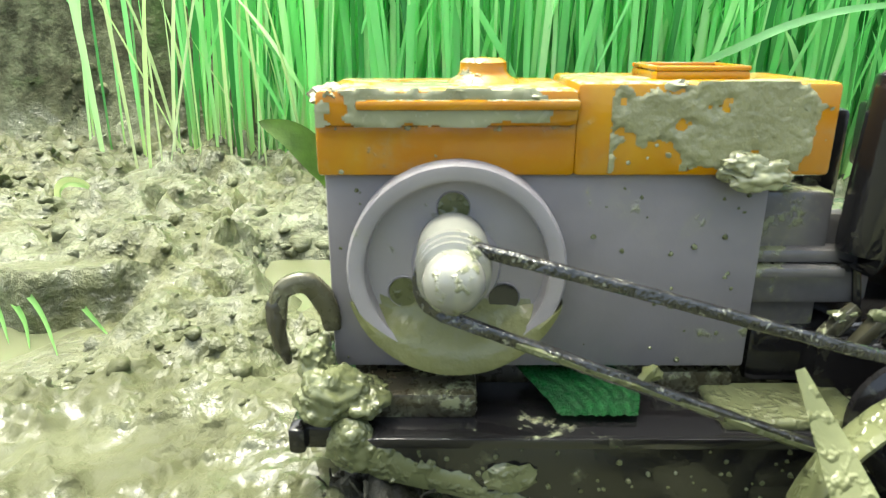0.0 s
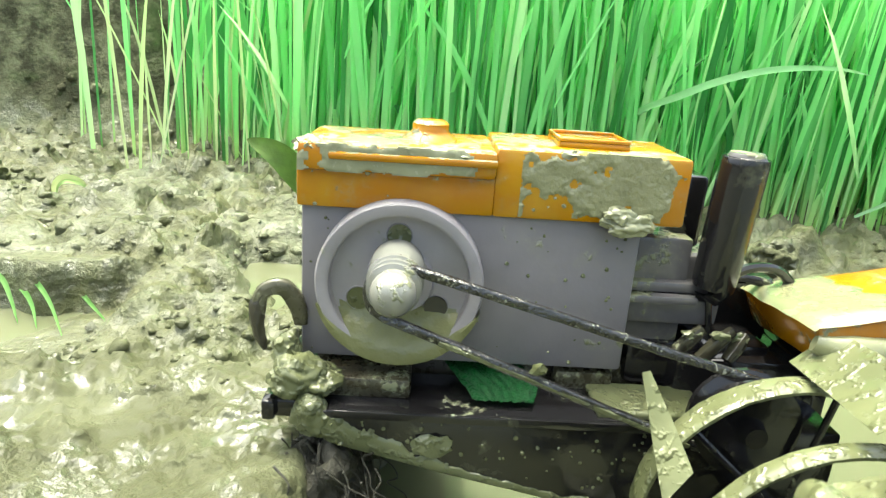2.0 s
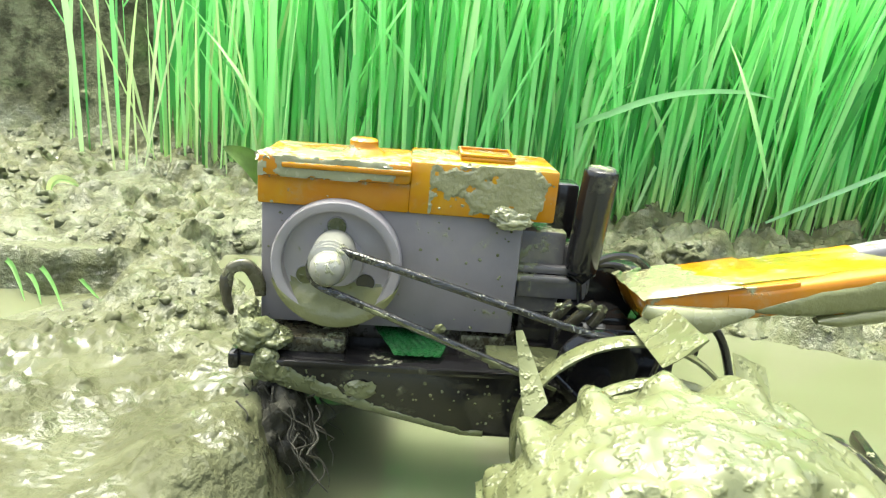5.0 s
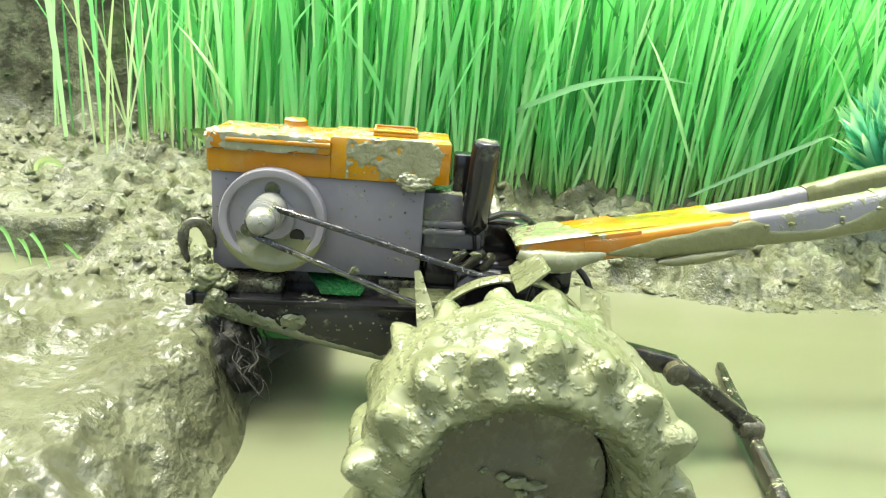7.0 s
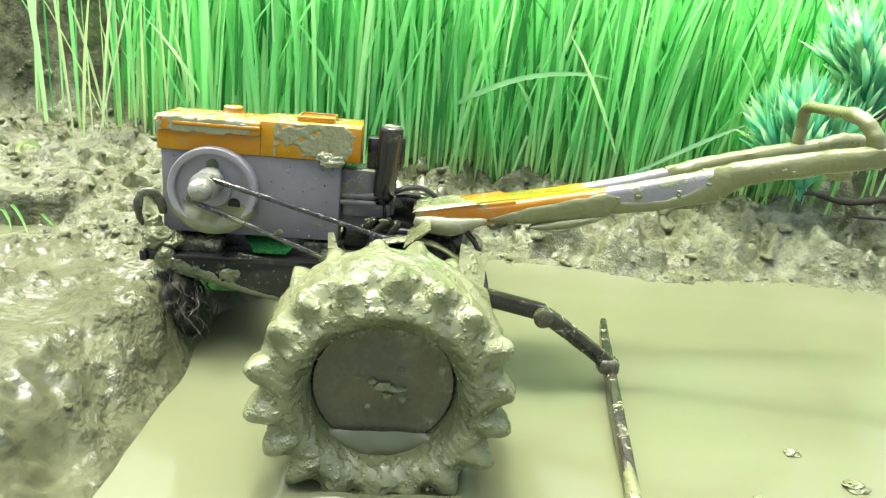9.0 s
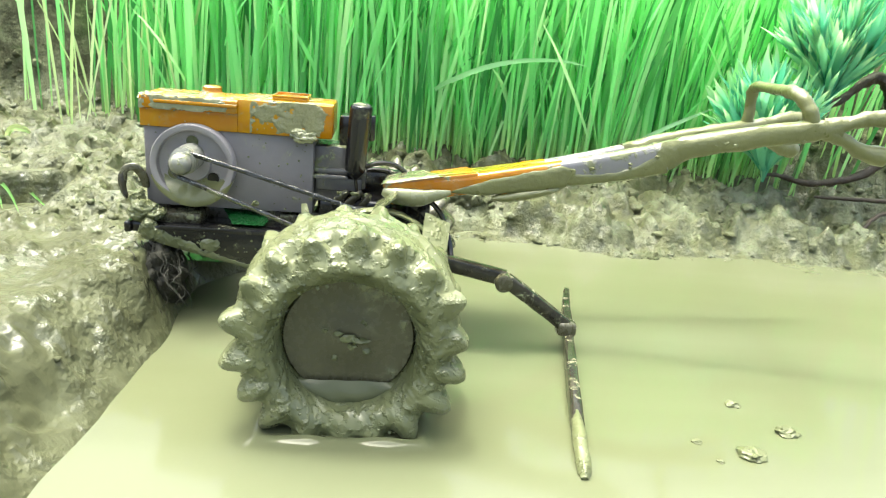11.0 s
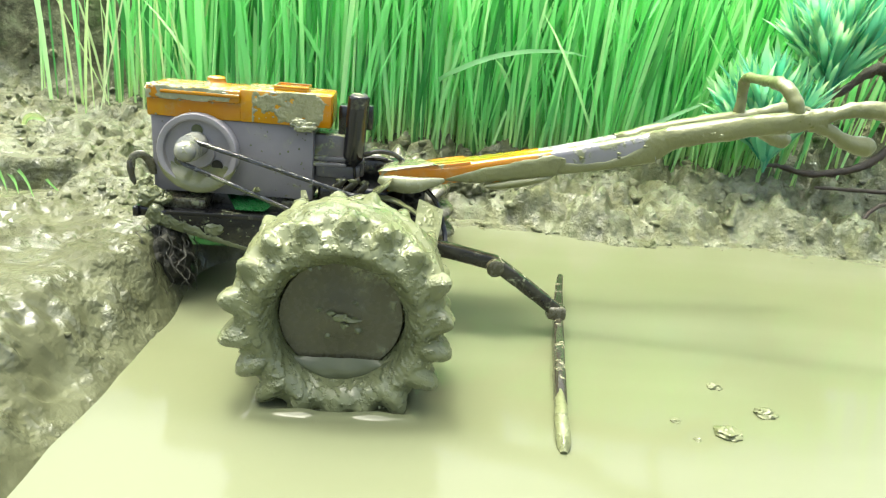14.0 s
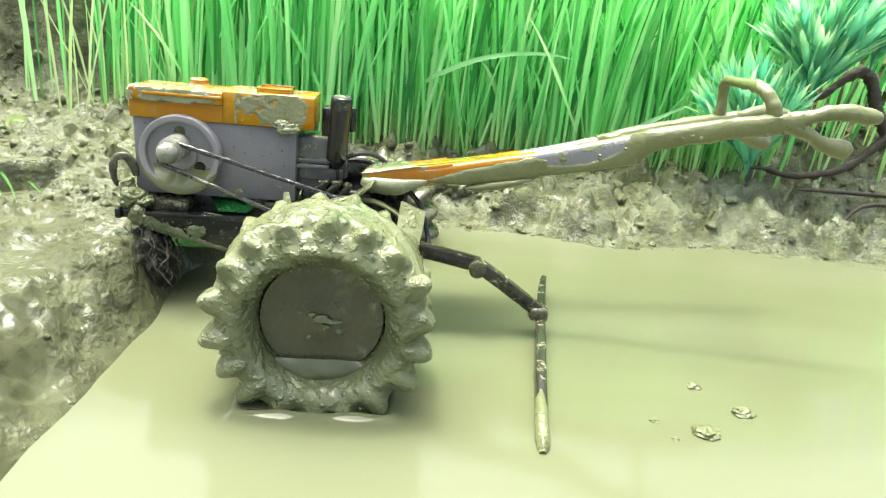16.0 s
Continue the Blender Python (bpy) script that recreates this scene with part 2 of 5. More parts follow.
M_CRUST = make_plain("grey_crust", (0.196, 0.198, 0.102), 0.30, 0, 110, 0.34, 0.9, 0.5)
M_NET = make_plain("green_leaf_scrap", (0.016, 0.125, 0.028), 0.30, 0, 420, 0.6, 0.8)
M_ROOT = make_plain("dark_root", (0.016, 0.015, 0.008), 0.7, 0, 160, 0.7, 1.0)


# ---- helpers for shapes ----
def lattice(ix, iy, seed):
    v = np.sin(ix * 127.1 + iy * 311.7 + seed * 74.7) * 43758.5453
    return v - np.floor(v)


def value_noise(x, y, seed=0):
    ix, iy = np.floor(x), np.floor(y)
    fx, fy = x - ix, y - iy
    fx, fy = fx * fx * fx * (fx * (fx * 6 - 15) + 10), fy * fy * fy * (fy * (fy * 6 - 15) + 10)
    a, b = lattice(ix, iy, seed), lattice(ix + 1, iy, seed)
    c, d = lattice(ix, iy + 1, seed), lattice(ix + 1, iy + 1, seed)
    return (a + (b - a) * fx) * (1 - fy) + (c + (d - c) * fx) * fy - 0.5


def fbm(x, y, scale, octaves=4, gain=0.5, seed=0):
    total, amp = 0, 1.0
    for k in range(octaves):
        total = total + amp * value_noise(x * scale + 17.3 * k, y * scale - 9.1 * k, seed + k * 13)
        x, y = 0.796 * x - 0.605 * y, 0.605 * x + 0.796 * y
        scale, amp = scale * 2.03, amp * gain
    return total


def smooth(lo, hi, v):
    s = np.clip((v - lo) / (hi - lo), 0, 1)
    return s * s * (3 - 2 * s)


def mesh_from(name, verts, faces, material, uv=None, shade=True):
    me = bpy.data.meshes.new(name)
    me.from_pydata(verts, [], faces)
    me.materials.append(material)
    if uv is not None:
        layer = me.uv_layers.new(name="UVMap")
        index = np.empty(len(me.loops), dtype=np.int32)
        me.loops.foreach_get("vertex_index", index)
        layer.data.foreach_set("uv", np.asarray(uv, dtype=np.float32)[index].ravel())
    if shade:
        me.polygons.foreach_set("use_smooth", [True] * len(me.polygons))
    me.update()
    return me


ORIGIN = {}


def thing(name, origin, label, category, group="", kind=""):
    ob = new(name)
    ob.location = origin
    ORIGIN[ob] = Vector(origin)
    return tagged(ob, label, category, group, kind)


def part(name, bm, material, parent, label="", flat=False):
    """Links a bmesh, given in world coordinates, as one mesh under a thing or a part."""
    origin = ORIGIN[parent]
    bmesh.ops.translate(bm, verts=bm.verts, vec=-origin)
    bmesh.ops.recalc_face_normals(bm, faces=bm.faces)
    me = bpy.data.meshes.new(name)
    bm.to_mesh(me)
    bm.free()
    me.materials.append(material)
    if not flat:
        me.polygons.foreach_set("use_smooth", [True] * len(me.polygons))
        me.set_sharp_from_angle(angle=radians(42))
    ob = new(name, me)
    ob.parent = parent
    ORIGIN[ob] = origin
    if label:
        ob["label"] = label
    return ob


def solid(name, bm, material, label, category, kind="", origin=None, group=""):
    """A thing that is one mesh."""
    pts = [v.co for v in bm.verts]
    if origin is None:
        origin = Vector((sum(p.x for p in pts) / len(pts), sum(p.y for p in pts) / len(pts), min(p.z for p in pts)))
    bmesh.ops.translate(bm, verts=bm.verts, vec=-Vector(origin))
    bmesh.ops.recalc_face_normals(bm, faces=bm.faces)
    me = bpy.data.meshes.new(name)
    bm.to_mesh(me)
    bm.free()
    me.materials.append(material)
    me.polygons.foreach_set("use_smooth", [True] * len(me.polygons))
    me.set_sharp_from_angle(angle=radians(50))
    ob = new(name, me)
    ob.location = origin
    return tagged(ob, label, category, group, kind)


def box(x0, x1, y0, y1, z0, z1, bevel=0.001, segments=2):
    bm = bmesh.new()
    bmesh.ops.create_cube(bm, size=1)
    for v in bm.verts:
        v.co = Vector((x0 + (v.co.x + 0.5) * (x1 - x0), y0 + (v.co.y + 0.5) * (y1 - y0), z0 + (v.co.z + 0.5) * (z1 - z0)))
    if bevel:
        bmesh.ops.bevel(bm, geom=list(bm.edges), offset=bevel, segments=segments, affect="EDGES", profile=0.5)
    return bm


def join(*bms):
    out = bms[0]
    for other in bms[1:]:
        me = bpy.data.meshes.new("tmp")
        other.to_mesh(me)
        other.free()
        out.from_mesh(me)
        bpy.data.meshes.remove(me)
    return out


def lathe(profile, centre, segs=48, axis="y", closed=False):
    """A profile of (radius, distance along the axis) turned round the axis through the centre."""
    bm = bmesh.new()
    rings = []
    for r, d in profile:
        ring = []
        for k in range(segs):
            a = 2 * math.pi * k / segs
            p = (r * math.cos(a), d, r * math.sin(a)) if axis == "y" else (r * math.cos(a), r * math.sin(a), d)
            ring.append(bm.verts.new(Vector(centre) + Vector(p)))
        rings.append(ring)
    pairs = list(zip(rings, rings[1:])) + ([(rings[-1], rings[0])] if closed else [])
    for a, b in pairs:
        for k in range(segs):
            bm.faces.new((a[k], a[(k + 1) % segs], b[(k + 1) % segs], b[k]))
    if not closed:
        for ring in (rings[0], rings[-1]):
            bm.faces.new(ring)
    return bm


def sweep(path, sizes, sides=12, power=2.0, up=(0, 0, 1), cap=True):
    """A bar along a path; sizes gives (half width, half height) at each point; a higher power squares the section."""
    bm = bmesh.new()
    pts = [Vector(p) for p in path]
    rings = []
    for i, p in enumerate(pts):
        t = (pts[min(i + 1, len(pts) - 1)] - pts[max(i - 1, 0)]).normalized()
        side = t.cross(Vector(up))
        side = side.normalized() if side.length > 1e-4 else Vector((1, 0, 0))
        top = side.cross(t).normalized()
        w, h = sizes[i] if isinstance(sizes, list) else sizes
        ring = []
        for k in range(sides):
            a = 2 * math.pi * (k + 0.5) / sides
            c, s = math.cos(a), math.sin(a)
            c, s = math.copysign(abs(c) ** (2 / power), c), math.copysign(abs(s) ** (2 / power), s)
            ring.append(bm.verts.new(p + side * (w * c) + top * (h * s)))
        rings.append(ring)
    for a, b in zip(rings, rings[1:]):
        for k in range(sides):
            bm.faces.new((a[k], a[(k + 1) % sides], b[(k + 1) % sides], b[k]))
    if cap:
        bm.faces.new(rings[0]), bm.faces.new(rings[-1])
    return bm


def spline(points, n):
    """Points along a Catmull-Rom curve, n to a stretch; each point may carry more than three numbers."""
    pts = [np.array(p, dtype=float) for p in points]
    pts = [2 * pts[0] - pts[1]] + pts + [2 * pts[-1] - pts[-2]]
    out = []
    for a, b, c, d in zip(pts, pts[1:], pts[2:], pts[3:]):
        for k in range(n):
            s = k / n
            out.append(0.5 * (2 * b + (c - a) * s + (2 * a - 5 * b + 4 * c - d) * s * s + (3 * b - a - 3 * c + d) * s ** 3))
    out.append(pts[-2])
    return out


def bar(points, n=6, sides=12, power=2.0, up=(0, 0, 1)):
    """A bar through points (x, y, z, half width, half height)."""
    s = spline(points, n)
    return sweep([p[:3] for p in s], [(max(p[3], 2e-4), max(p[4], 2e-4)) for p in s], sides, power, up)


def wobble(bm, amount, scale, seed=0.0):
    """Uneven, lumpy surface, as under a coat of mud."""
    bm.normal_update()
    for v in bm.verts:
        k = noise.noise(v.co * scale + Vector((seed, 0, 0))) + 0.5 * noise.noise(v.co * scale * 2.3 + Vector((0, seed, 7)))
        v.co += v.normal * (k * amount)
    return bm


def blob(centre, radii, amount=0.25, seed=0.0, level=4):
    bm = bmesh.new()
    bmesh.ops.create_icosphere(bm, subdivisions=level, radius=1)
    for v in bm.verts:
        d = v.co.normalized()
        k = 1 + amount * (1.4 * noise.noise(d * 1.5 + Vector((seed, seed * 0.7, 3))) + 0.9 * noise.noise(d * 3.6 + Vector((seed, 1, 0))))
        v.co = Vector(centre) + Vector((d.x * radii[0], d.y * radii[1], d.z * radii[2])) * k
    return bm


# ---- ground, banks and water ----
def axis_steps(fine_lo, fine_hi, step, far):
    mid = list(np.arange(fine_lo, fine_hi + step / 2, step))
    lo, hi, d = [], [], step
    a, b = fine_lo, mid[-1]
    while b < far:
        d *= 1.22
        a, b = a - d, b + d
        lo.append(a), hi.append(b)
    return np.array(lo[::-1] + mid + hi)


def ground_height(x, y):
    ripple = fbm(x, y, 14, 3, 0.5, 3)
    edge = -0.004 + 0.003 * fbm(x * 0, y, 14, 3, 0.5, 5) - 0.006 * smooth(0.02, -0.05, y) - 0.006 * smooth(0.08, 0.13, y) + 0.10 * smooth(0.16, 0.28, y)
    s = edge - x
    wide = 0.056 - 0.030 * smooth(0.06, 0.105, y)
    mound = np.clip((s + 0.007 * fbm(x, y, 45, 2, 0.5, 6) * smooth(0.0, 0.02, s) + 0.006) / wide, 0, 1)
    mound = 0.45 * np.sin(mound * math.pi / 2) + 0.55 * mound * mound * (3 - 2 * mound)
    top = 0.040 + 0.008 * smooth(0.05, 0.12, s) - 0.004 * smooth(0.11, 0.17, y) + 0.012 * fbm(x, y, 9, 3, 0.5, 8) + 0.012 * smooth(0.15, 0.4, -x) * smooth(0.1, -0.1, y)
    pool = smooth(-0.095, -0.13, x + 0.02 * ripple) * smooth(0.165, 0.19, y + 0.02 * ripple) * smooth(0.27, 0.235, y + 0.03 * ripple)
    hollow = smooth(-0.11, -0.085, x + 0.03 * ripple) * smooth(0.03, 0.0, x) * smooth(0.235, 0.26, y + 0.03 * ripple) * smooth(0.335, 0.305, y + 0.03 * ripple)
    wet = np.maximum(pool, hollow)
    top = top - 0.018 * pool
    left = -0.007 + (top + 0.007) * mound
    shore = 0.285 + 0.025 * fbm(x, y * 0, 9, 4, 0.55, 21) - 0.045 * smooth(0.05, -0.15, x)
    r = y - shore + 0.012 * fbm(x, y, 40, 3, 0.5, 22)
    bank = -0.007 + 0.030 * smooth(-0.008, 0.045, r) + 0.022 * smooth(0.04, 0.22, r)
    h = np.maximum(left, bank)
    h = h + (0.024 - h) * hollow
    back = 0.60 + 0.16 * smooth(-0.2, 0.15, x) + 0.05 * fbm(x, y, 4, 3, 0.5, 40)
    wall = smooth(back, back + 0.10, y)
    knoll = smooth(0.545, 0.63, x + 0.03 * fbm(x, y, 12, 2, 0.5, 41)) * smooth(0.415, 0.53, y)
    h = h + 0.42 * wall + 0.13 * knoll * (1 - wall)
    # the undercut edge of the field bank behind the puddle
    lip = 0.237 + 0.012 * fbm(x, y * 0.3, 26, 3, 0.6, 131) + 0.007 * fbm(x, y, 75, 2, 0.5, 132) + 0.10 * smooth(-0.135, -0.075, x)
    ledge = smooth(lip, lip + 0.007, y) * smooth(-0.06, -0.10, x) * smooth(0.37, 0.29, y)
    h = np.where(ledge > 0.02, np.maximum(h, 0.027 + 0.026 * ledge), h)
    dry = smooth(0.002, 0.014, h) * (1 - wet)
    rough_back = smooth(0.2, 0.3, y)
    wx_, wy_ = x + 0.020 * fbm(x, y, 30, 2, 0.5, 51), y + 0.020 * fbm(x, y, 30, 2, 0.5, 52)
    clods = np.sqrt(fbm(wx_, wy_, 30, 3, 0.55, 60) ** 2 + 0.004) - 0.06
    pits = np.abs(fbm(wx_, wy_, 85, 2, 0.5, 63))
    h = h + dry * rough_back * (0.026 * clods + 0.007 * pits + 0.006 * fbm(wx_, wy_, 70, 3, 0.6, 71) - 0.006)
    h = h + dry * rough_back * smooth(0.10, 0.16, x) * (0.010 * clods + 0.024 * fbm(wx_, wy_, 20, 2, 0.45, 73) + 0.008 * fbm(wx_, wy_, 48, 2, 0.5, 74) - 0.002)
    slick = dry * (1 - rough_back)
    across, along = 0.9 * x + 0.45 * y, 0.45 * x - 0.9 * y
    warp = 0.012 * fbm(x, y, 25, 2, 0.5, 85)
    streak = np.clip(1 - np.abs(fbm(across + warp, along * 0.28, 55, 3, 0.5, 81)) / 0.06, 0, 1)
    pull = np.clip(1 - np.abs(fbm(x + warp, y * 0.7 - warp, 38, 3, 0.55, 91)) / 0.06, 0, 1)
    patch = smooth(-0.10, 0.08, fbm(x, y, 14, 2, 0.5, 88))
    level = smooth(0.0, 0.05, s)
    fine = np.clip(1 - np.abs(fbm(x * 0.8 + warp, y * 0.6 + x * 0.3, 95, 2, 0.5, 96)) / 0.12, 0, 1)
    h = h + slick * (0.0024 * streak * (0.3 + 0.7 * patch) * smooth(0.035, 0.08, s) + 0.0026 * pull * patch * level + 0.0016 * fine * (0.25 + 0.75 * patch) * level + 0.0028 * fbm(x, y, 20, 2, 0.5, 93) * level + 0.0012 * fbm(x, y, 62, 3, 0.6, 95) * (0.25 + 0.75 * patch) - 0.002)
    # torn, stringy skin of the mud in patches, and grit on the steep edge
    torn = 0.22 - np.abs(fbm(x * 1.3 + warp, y * 0.75 + 0.35 * x, 95, 3, 0.6, 121))
    pitted = smooth(-0.14, 0.12, fbm(x, y, 22, 3, 0.55, 122))
    h = h + slick * level * pitted * (0.0042 * torn + 0.0016 * fbm(x, y, 210, 2, 0.6, 123))
    h = h + slick * smooth(0.07, 0.03, s) * smooth(0.004, 0.02, s) * (0.0022 * fbm(x, y, 120, 3, 0.65, 124))
    ridge = smooth(0.15, 0.185, y) * smooth(0.25, 0.205, y) * dry
    h = h + ridge * (0.009 * fbm(x, y, 45, 2, 0.5, 97) + 0.004 * fbm(x, y, 110, 2, 0.6, 98))
    steep = mound * (1 - mound) * 4 * dry
    h = h + steep * (1 - rough_back) * 0.007 * fbm(x, y, 45, 3, 0.55, 99)
    h = h + wall * 0.06 * fbm(x, y, 26, 4, 0.65, 33) + knoll * (1 - wall) * 0.035 * fbm(x, y, 34, 3, 0.6, 34)
    return h


def build_ground():
    xs = np.concatenate([axis_steps(-0.42, 0.78, 0.0027, 60), np.arange(-0.2605, 0.03, 0.0027) + 0.0013])
    ys = np.concatenate([axis_steps(-0.12, 0.76, 0.0027, 60), np.arange(-0.1205, 0.24, 0.0027) + 0.0013])
    xs, ys = np.sort(xs), np.sort(ys)
    gx, gy = np.meshgrid(xs, ys)
    gz = ground_height(gx, gy)
    verts = np.stack([gx.ravel(), gy.ravel(), gz.ravel()], 1)
    nx, ny = len(xs), len(ys)
    i = np.arange(nx * ny).reshape(ny, nx)
    faces = np.stack([i[:-1, :-1].ravel(), i[:-1, 1:].ravel(), i[1:, 1:].ravel(), i[1:, :-1].ravel()], 1)
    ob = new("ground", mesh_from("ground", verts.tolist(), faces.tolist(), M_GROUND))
    return tagged(ob, "wet grey-brown paddy mud with clods and slick mounds", "ground", kind="structure")


WHEEL = (0.0998, 0.0290, 0.0425)      # centre of the near tyre


def build_water(name, xs, ys, z, label):
    gx, gy = np.meshgrid(xs, ys)
    gz = z + 0.0006 * fbm(gx, gy, 16, 2, 0.5, 7)
    # the water stands up a little round the tyre
    d = np.maximum(np.abs(gx - WHEEL[0]) - 0.033, np.abs(gy - WHEEL[1] - 0.007) - 0.029)
    gz = gz + (z == 0.0) * 0.0028 * np.exp(-((d - 0.004) / 0.0028) ** 2) * (1 + 1.2 * fbm(gx, gy, 60, 2, 0.5, 17))
    i = np.arange(gx.size).reshape(gx.shape)
    faces = np.stack([i[:-1, :-1].ravel(), i[:-1, 1:].ravel(), i[1:, 1:].ravel(), i[1:, :-1].ravel()], 1)
    ob = new(name, mesh_from(name, np.stack([gx.ravel(), gy.ravel(), gz.ravel()], 1).tolist(), faces.tolist(), M_WATER))
    return tagged(ob, label, "water", kind="structure")


def lump_shape(seed):
    bm = blob((0, 0, 0), (1, 1, 1), 0.42, seed, 2)
    v = np.array([tuple(x.co) for x in bm.verts])
    f = np.array([[x.index for x in face.verts] for face in bm.faces])
    bm.free()
    return v, f


def scatter(name, spots, label):
    """Many clods of mud as one mesh: spots of x, y, z, size."""
    rng = np.random.default_rng(5)
    shapes = [lump_shape(3.1 * k + 100) for k in range(7)]
    verts, faces, base = [], [], 0
    for k, (x, y, z, r) in enumerate(spots):
        v, f = shapes[k % 7]
        a = rng.uniform(0, 6.28)
        size = r * rng.uniform(0.7, 1.2, 3) * (1, 1, 0.75)
        w = v * size
        w = np.stack([w[:, 0] * np.cos(a) - w[:, 1] * np.sin(a), w[:, 0] * np.sin(a) + w[:, 1] * np.cos(a), w[:, 2]], 1) + (x, y, z)
        verts.append(w), faces.append(f + base)
        base += len(v)
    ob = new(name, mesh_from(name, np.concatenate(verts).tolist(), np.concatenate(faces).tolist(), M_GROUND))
    return tagged(ob, label, "mud clods", kind="stuff")


def build_clods():
    rng = np.random.default_rng(9)
    x, y = rng.uniform(-0.40, 0.76, 9000), rng.uniform(0.235, 0.66, 9000)
    z = ground_height(x, y)
    r = 0.0011 + 0.0052 * rng.random(9000) ** 3.2
    keep = (z > 0.010) & (z < 0.34) & ((y < 0.46) | (x < -0.08) | (x > 0.50)) & (fbm(x, y, 18, 3, 0.5, 200) > -0.12) & ~((z < 0.034) & (x < 0.02) & (y < 0.34))
    far = np.stack([x, y, z - 0.35 * r, r], 1)[keep][:2600]
    y = 0.02 + 0.18 * rng.random(420) ** 0.7
    x = -0.016 - 0.026 * rng.random(420) ** 1.5
    z = ground_height(x, y)
    r = 0.0006 + 0.0020 * rng.random(420) ** 3
    edge = np.stack([x, y, z - 0.45 * r, r], 1)[z > 0.004][:22]
    x, y = rng.uniform(-0.13, -0.01, 120), rng.normal(0.198, 0.014, 120)
    z = ground_height(x, y)
    r = 0.0010 + 0.0034 * rng.random(120) ** 2.5
    ridge = np.stack([x, y, z - 0.2 * r, r], 1)[z > 0.031]
    x, y = rng.uniform(0.10, 0.75, 2500), rng.uniform(0.25, 0.33, 2500)
    z = ground_height(x, y)
    r = 0.0008 + 0.0032 * rng.random(2500) ** 3
    shore = np.stack([x, y, np.maximum(z, 0) - 0.3 * r, r], 1)[(z > -0.0035) & (z < 0.004)][:220]
    scatter("mud_clods", np.concatenate([far, edge, ridge, shore]), "crumbled wet clods of mud along the banks")


build_ground()
build_clods()
build_water("water", np.concatenate([np.arange(-0.10, 0.22, 0.0022), np.arange(0.22, 0.9, 0.01), np.arange(0.9, 3.1, 0.1)]),
            np.concatenate([np.arange(-3.0, -0.2, 0.1), np.arange(-0.2, -0.03, 0.01), np.arange(-0.03, 0.09, 0.0022), np.arange(0.09, 0.365, 0.006)]), 0.0, "opaque yellow-green muddy water flooding the paddy")
build_water("puddle_water", np.arange(-0.60, 0.03, 0.006), np.arange(0.14, 0.335, 0.006), 0.030, "small pale muddy puddle held by the mud")


# ---- rice ----
def blade_points(x, y, z, length, lean, way, droop, width, rng, segs=6):
    """Centre line, half width and up to the tip of one leaf."""
    out = []
    px, py, pz, a = x, y, z, lean
    for k in range(segs + 1):
        s = k / segs
        w = width * (0.55 + 0.9 * s if s < 0.4 else 0.91 * (1 - ((s - 0.4) / 0.6) ** 1.8)) * 0.5 + 1e-5
        out.append((px, py, pz, w, s))
        d = length / segs
        px, py, pz = px + d * math.sin(a) * math.cos(way), py + d * math.sin(a) * math.sin(way), pz + d * math.cos(a)
        a += droop / segs * (0.4 + 1.6 * s)
    return out


def add_blade(verts, faces, uvs, pts, way, fold=0.25, face=None):
    turn = way + math.pi / 2 if face is None else face
    sx, sy = math.cos(turn), math.sin(turn)
    base = len(verts)
    for px, py, pz, w, s in pts:
        verts.append((px - sx * w, py - sy * w, pz))
        verts.append((px + sy * w * fold, py - sx * w * fold, pz))
        verts.append((px + sx * w, py + sy * w, pz))
        uvs.extend(((0, s), (0.5, s), (1, s)))
    for k in range(len(pts) - 1):
        a = base + 3 * k
        faces.append((a, a + 1, a + 4, a + 3))
        faces.append((a + 1, a + 2, a + 5, a + 4))


def build_rice():
    rng = random.Random(11)
    verts, faces, uvs = [], [], []
    spots = []
    while len(spots) < 4600:
        x, y = rng.uniform(-0.34, 1.0), rng.uniform(0.0, 0.22)
        front = 0.455 - 0.03 * smooth(0.2, 0.5, x) + 0.085 * smooth(0.0, -0.2, x) + 0.02 * fbm(np.array(x), np.array(0.0), 18, 2, 0.5, 4)
        y += float(front)
        keep = 0.40 + 0.60 * float(smooth(-0.20, -0.06, x))
        if x < -0.21:
            keep *= 0.06
        if x > 0.38:
            keep *= 0.65
        if x > 0.56 and y < 0.56:
            keep *= 0.25
        if rng.random() < keep:
            spots.append((x, y))
    xy = np.array(spots)
    zs = ground_height(xy[:, 0], xy[:, 1])
    for (x, y), z in zip(spots, zs):
        if z > 0.12:
            continue
        way = rng.gauss(0.15, 0.9) if rng.random() < 0.6 else rng.uniform(0, 2 * math.pi)
        lean = abs(rng.gauss(0.03 + 0.06 * float(smooth(0.05, 0.35, x)), 0.055)) + (0.22 * rng.random() if rng.random() < 0.15 else 0)
        length = rng.uniform(0.20, 0.36)
        width = rng.uniform(0.0028, 0.0072)
        pts = blade_points(x, y, z - 0.006, length, lean, way, rng.uniform(0.02, 0.35), width, rng)
        add_blade(verts, faces, uvs, pts, way, 0.3, rng.gauss(0.0, 0.7))
        if rng.random() < 0.22:
            k = rng.randint(1, 3)
            px, py, pz = pts[k][:3]
            side = rng.choice((-1, 1))
            w2 = rng.gauss(0.0, 0.5) if side > 0 else rng.gauss(math.pi, 0.5)
            twig = blade_points(px, py, pz, rng.uniform(0.06, 0.16), rng.uniform(0.15, 0.6), w2, rng.uniform(0.1, 0.9), width * 0.9, rng, 5)
            add_blade(verts, faces, uvs, [(a, b, c, d, 0.4 + 0.6 * e) for a, b, c, d, e in twig], w2, 0.3, rng.gauss(0.0, 0.5))
    ob = new("rice_seedlings", mesh_from("rice_seedlings", verts, faces, M_BLADE, uvs))
    tagged(ob, "dense stand of bright green rice seedlings on the mud bank", "rice plants", kind="stuff")


build_rice()


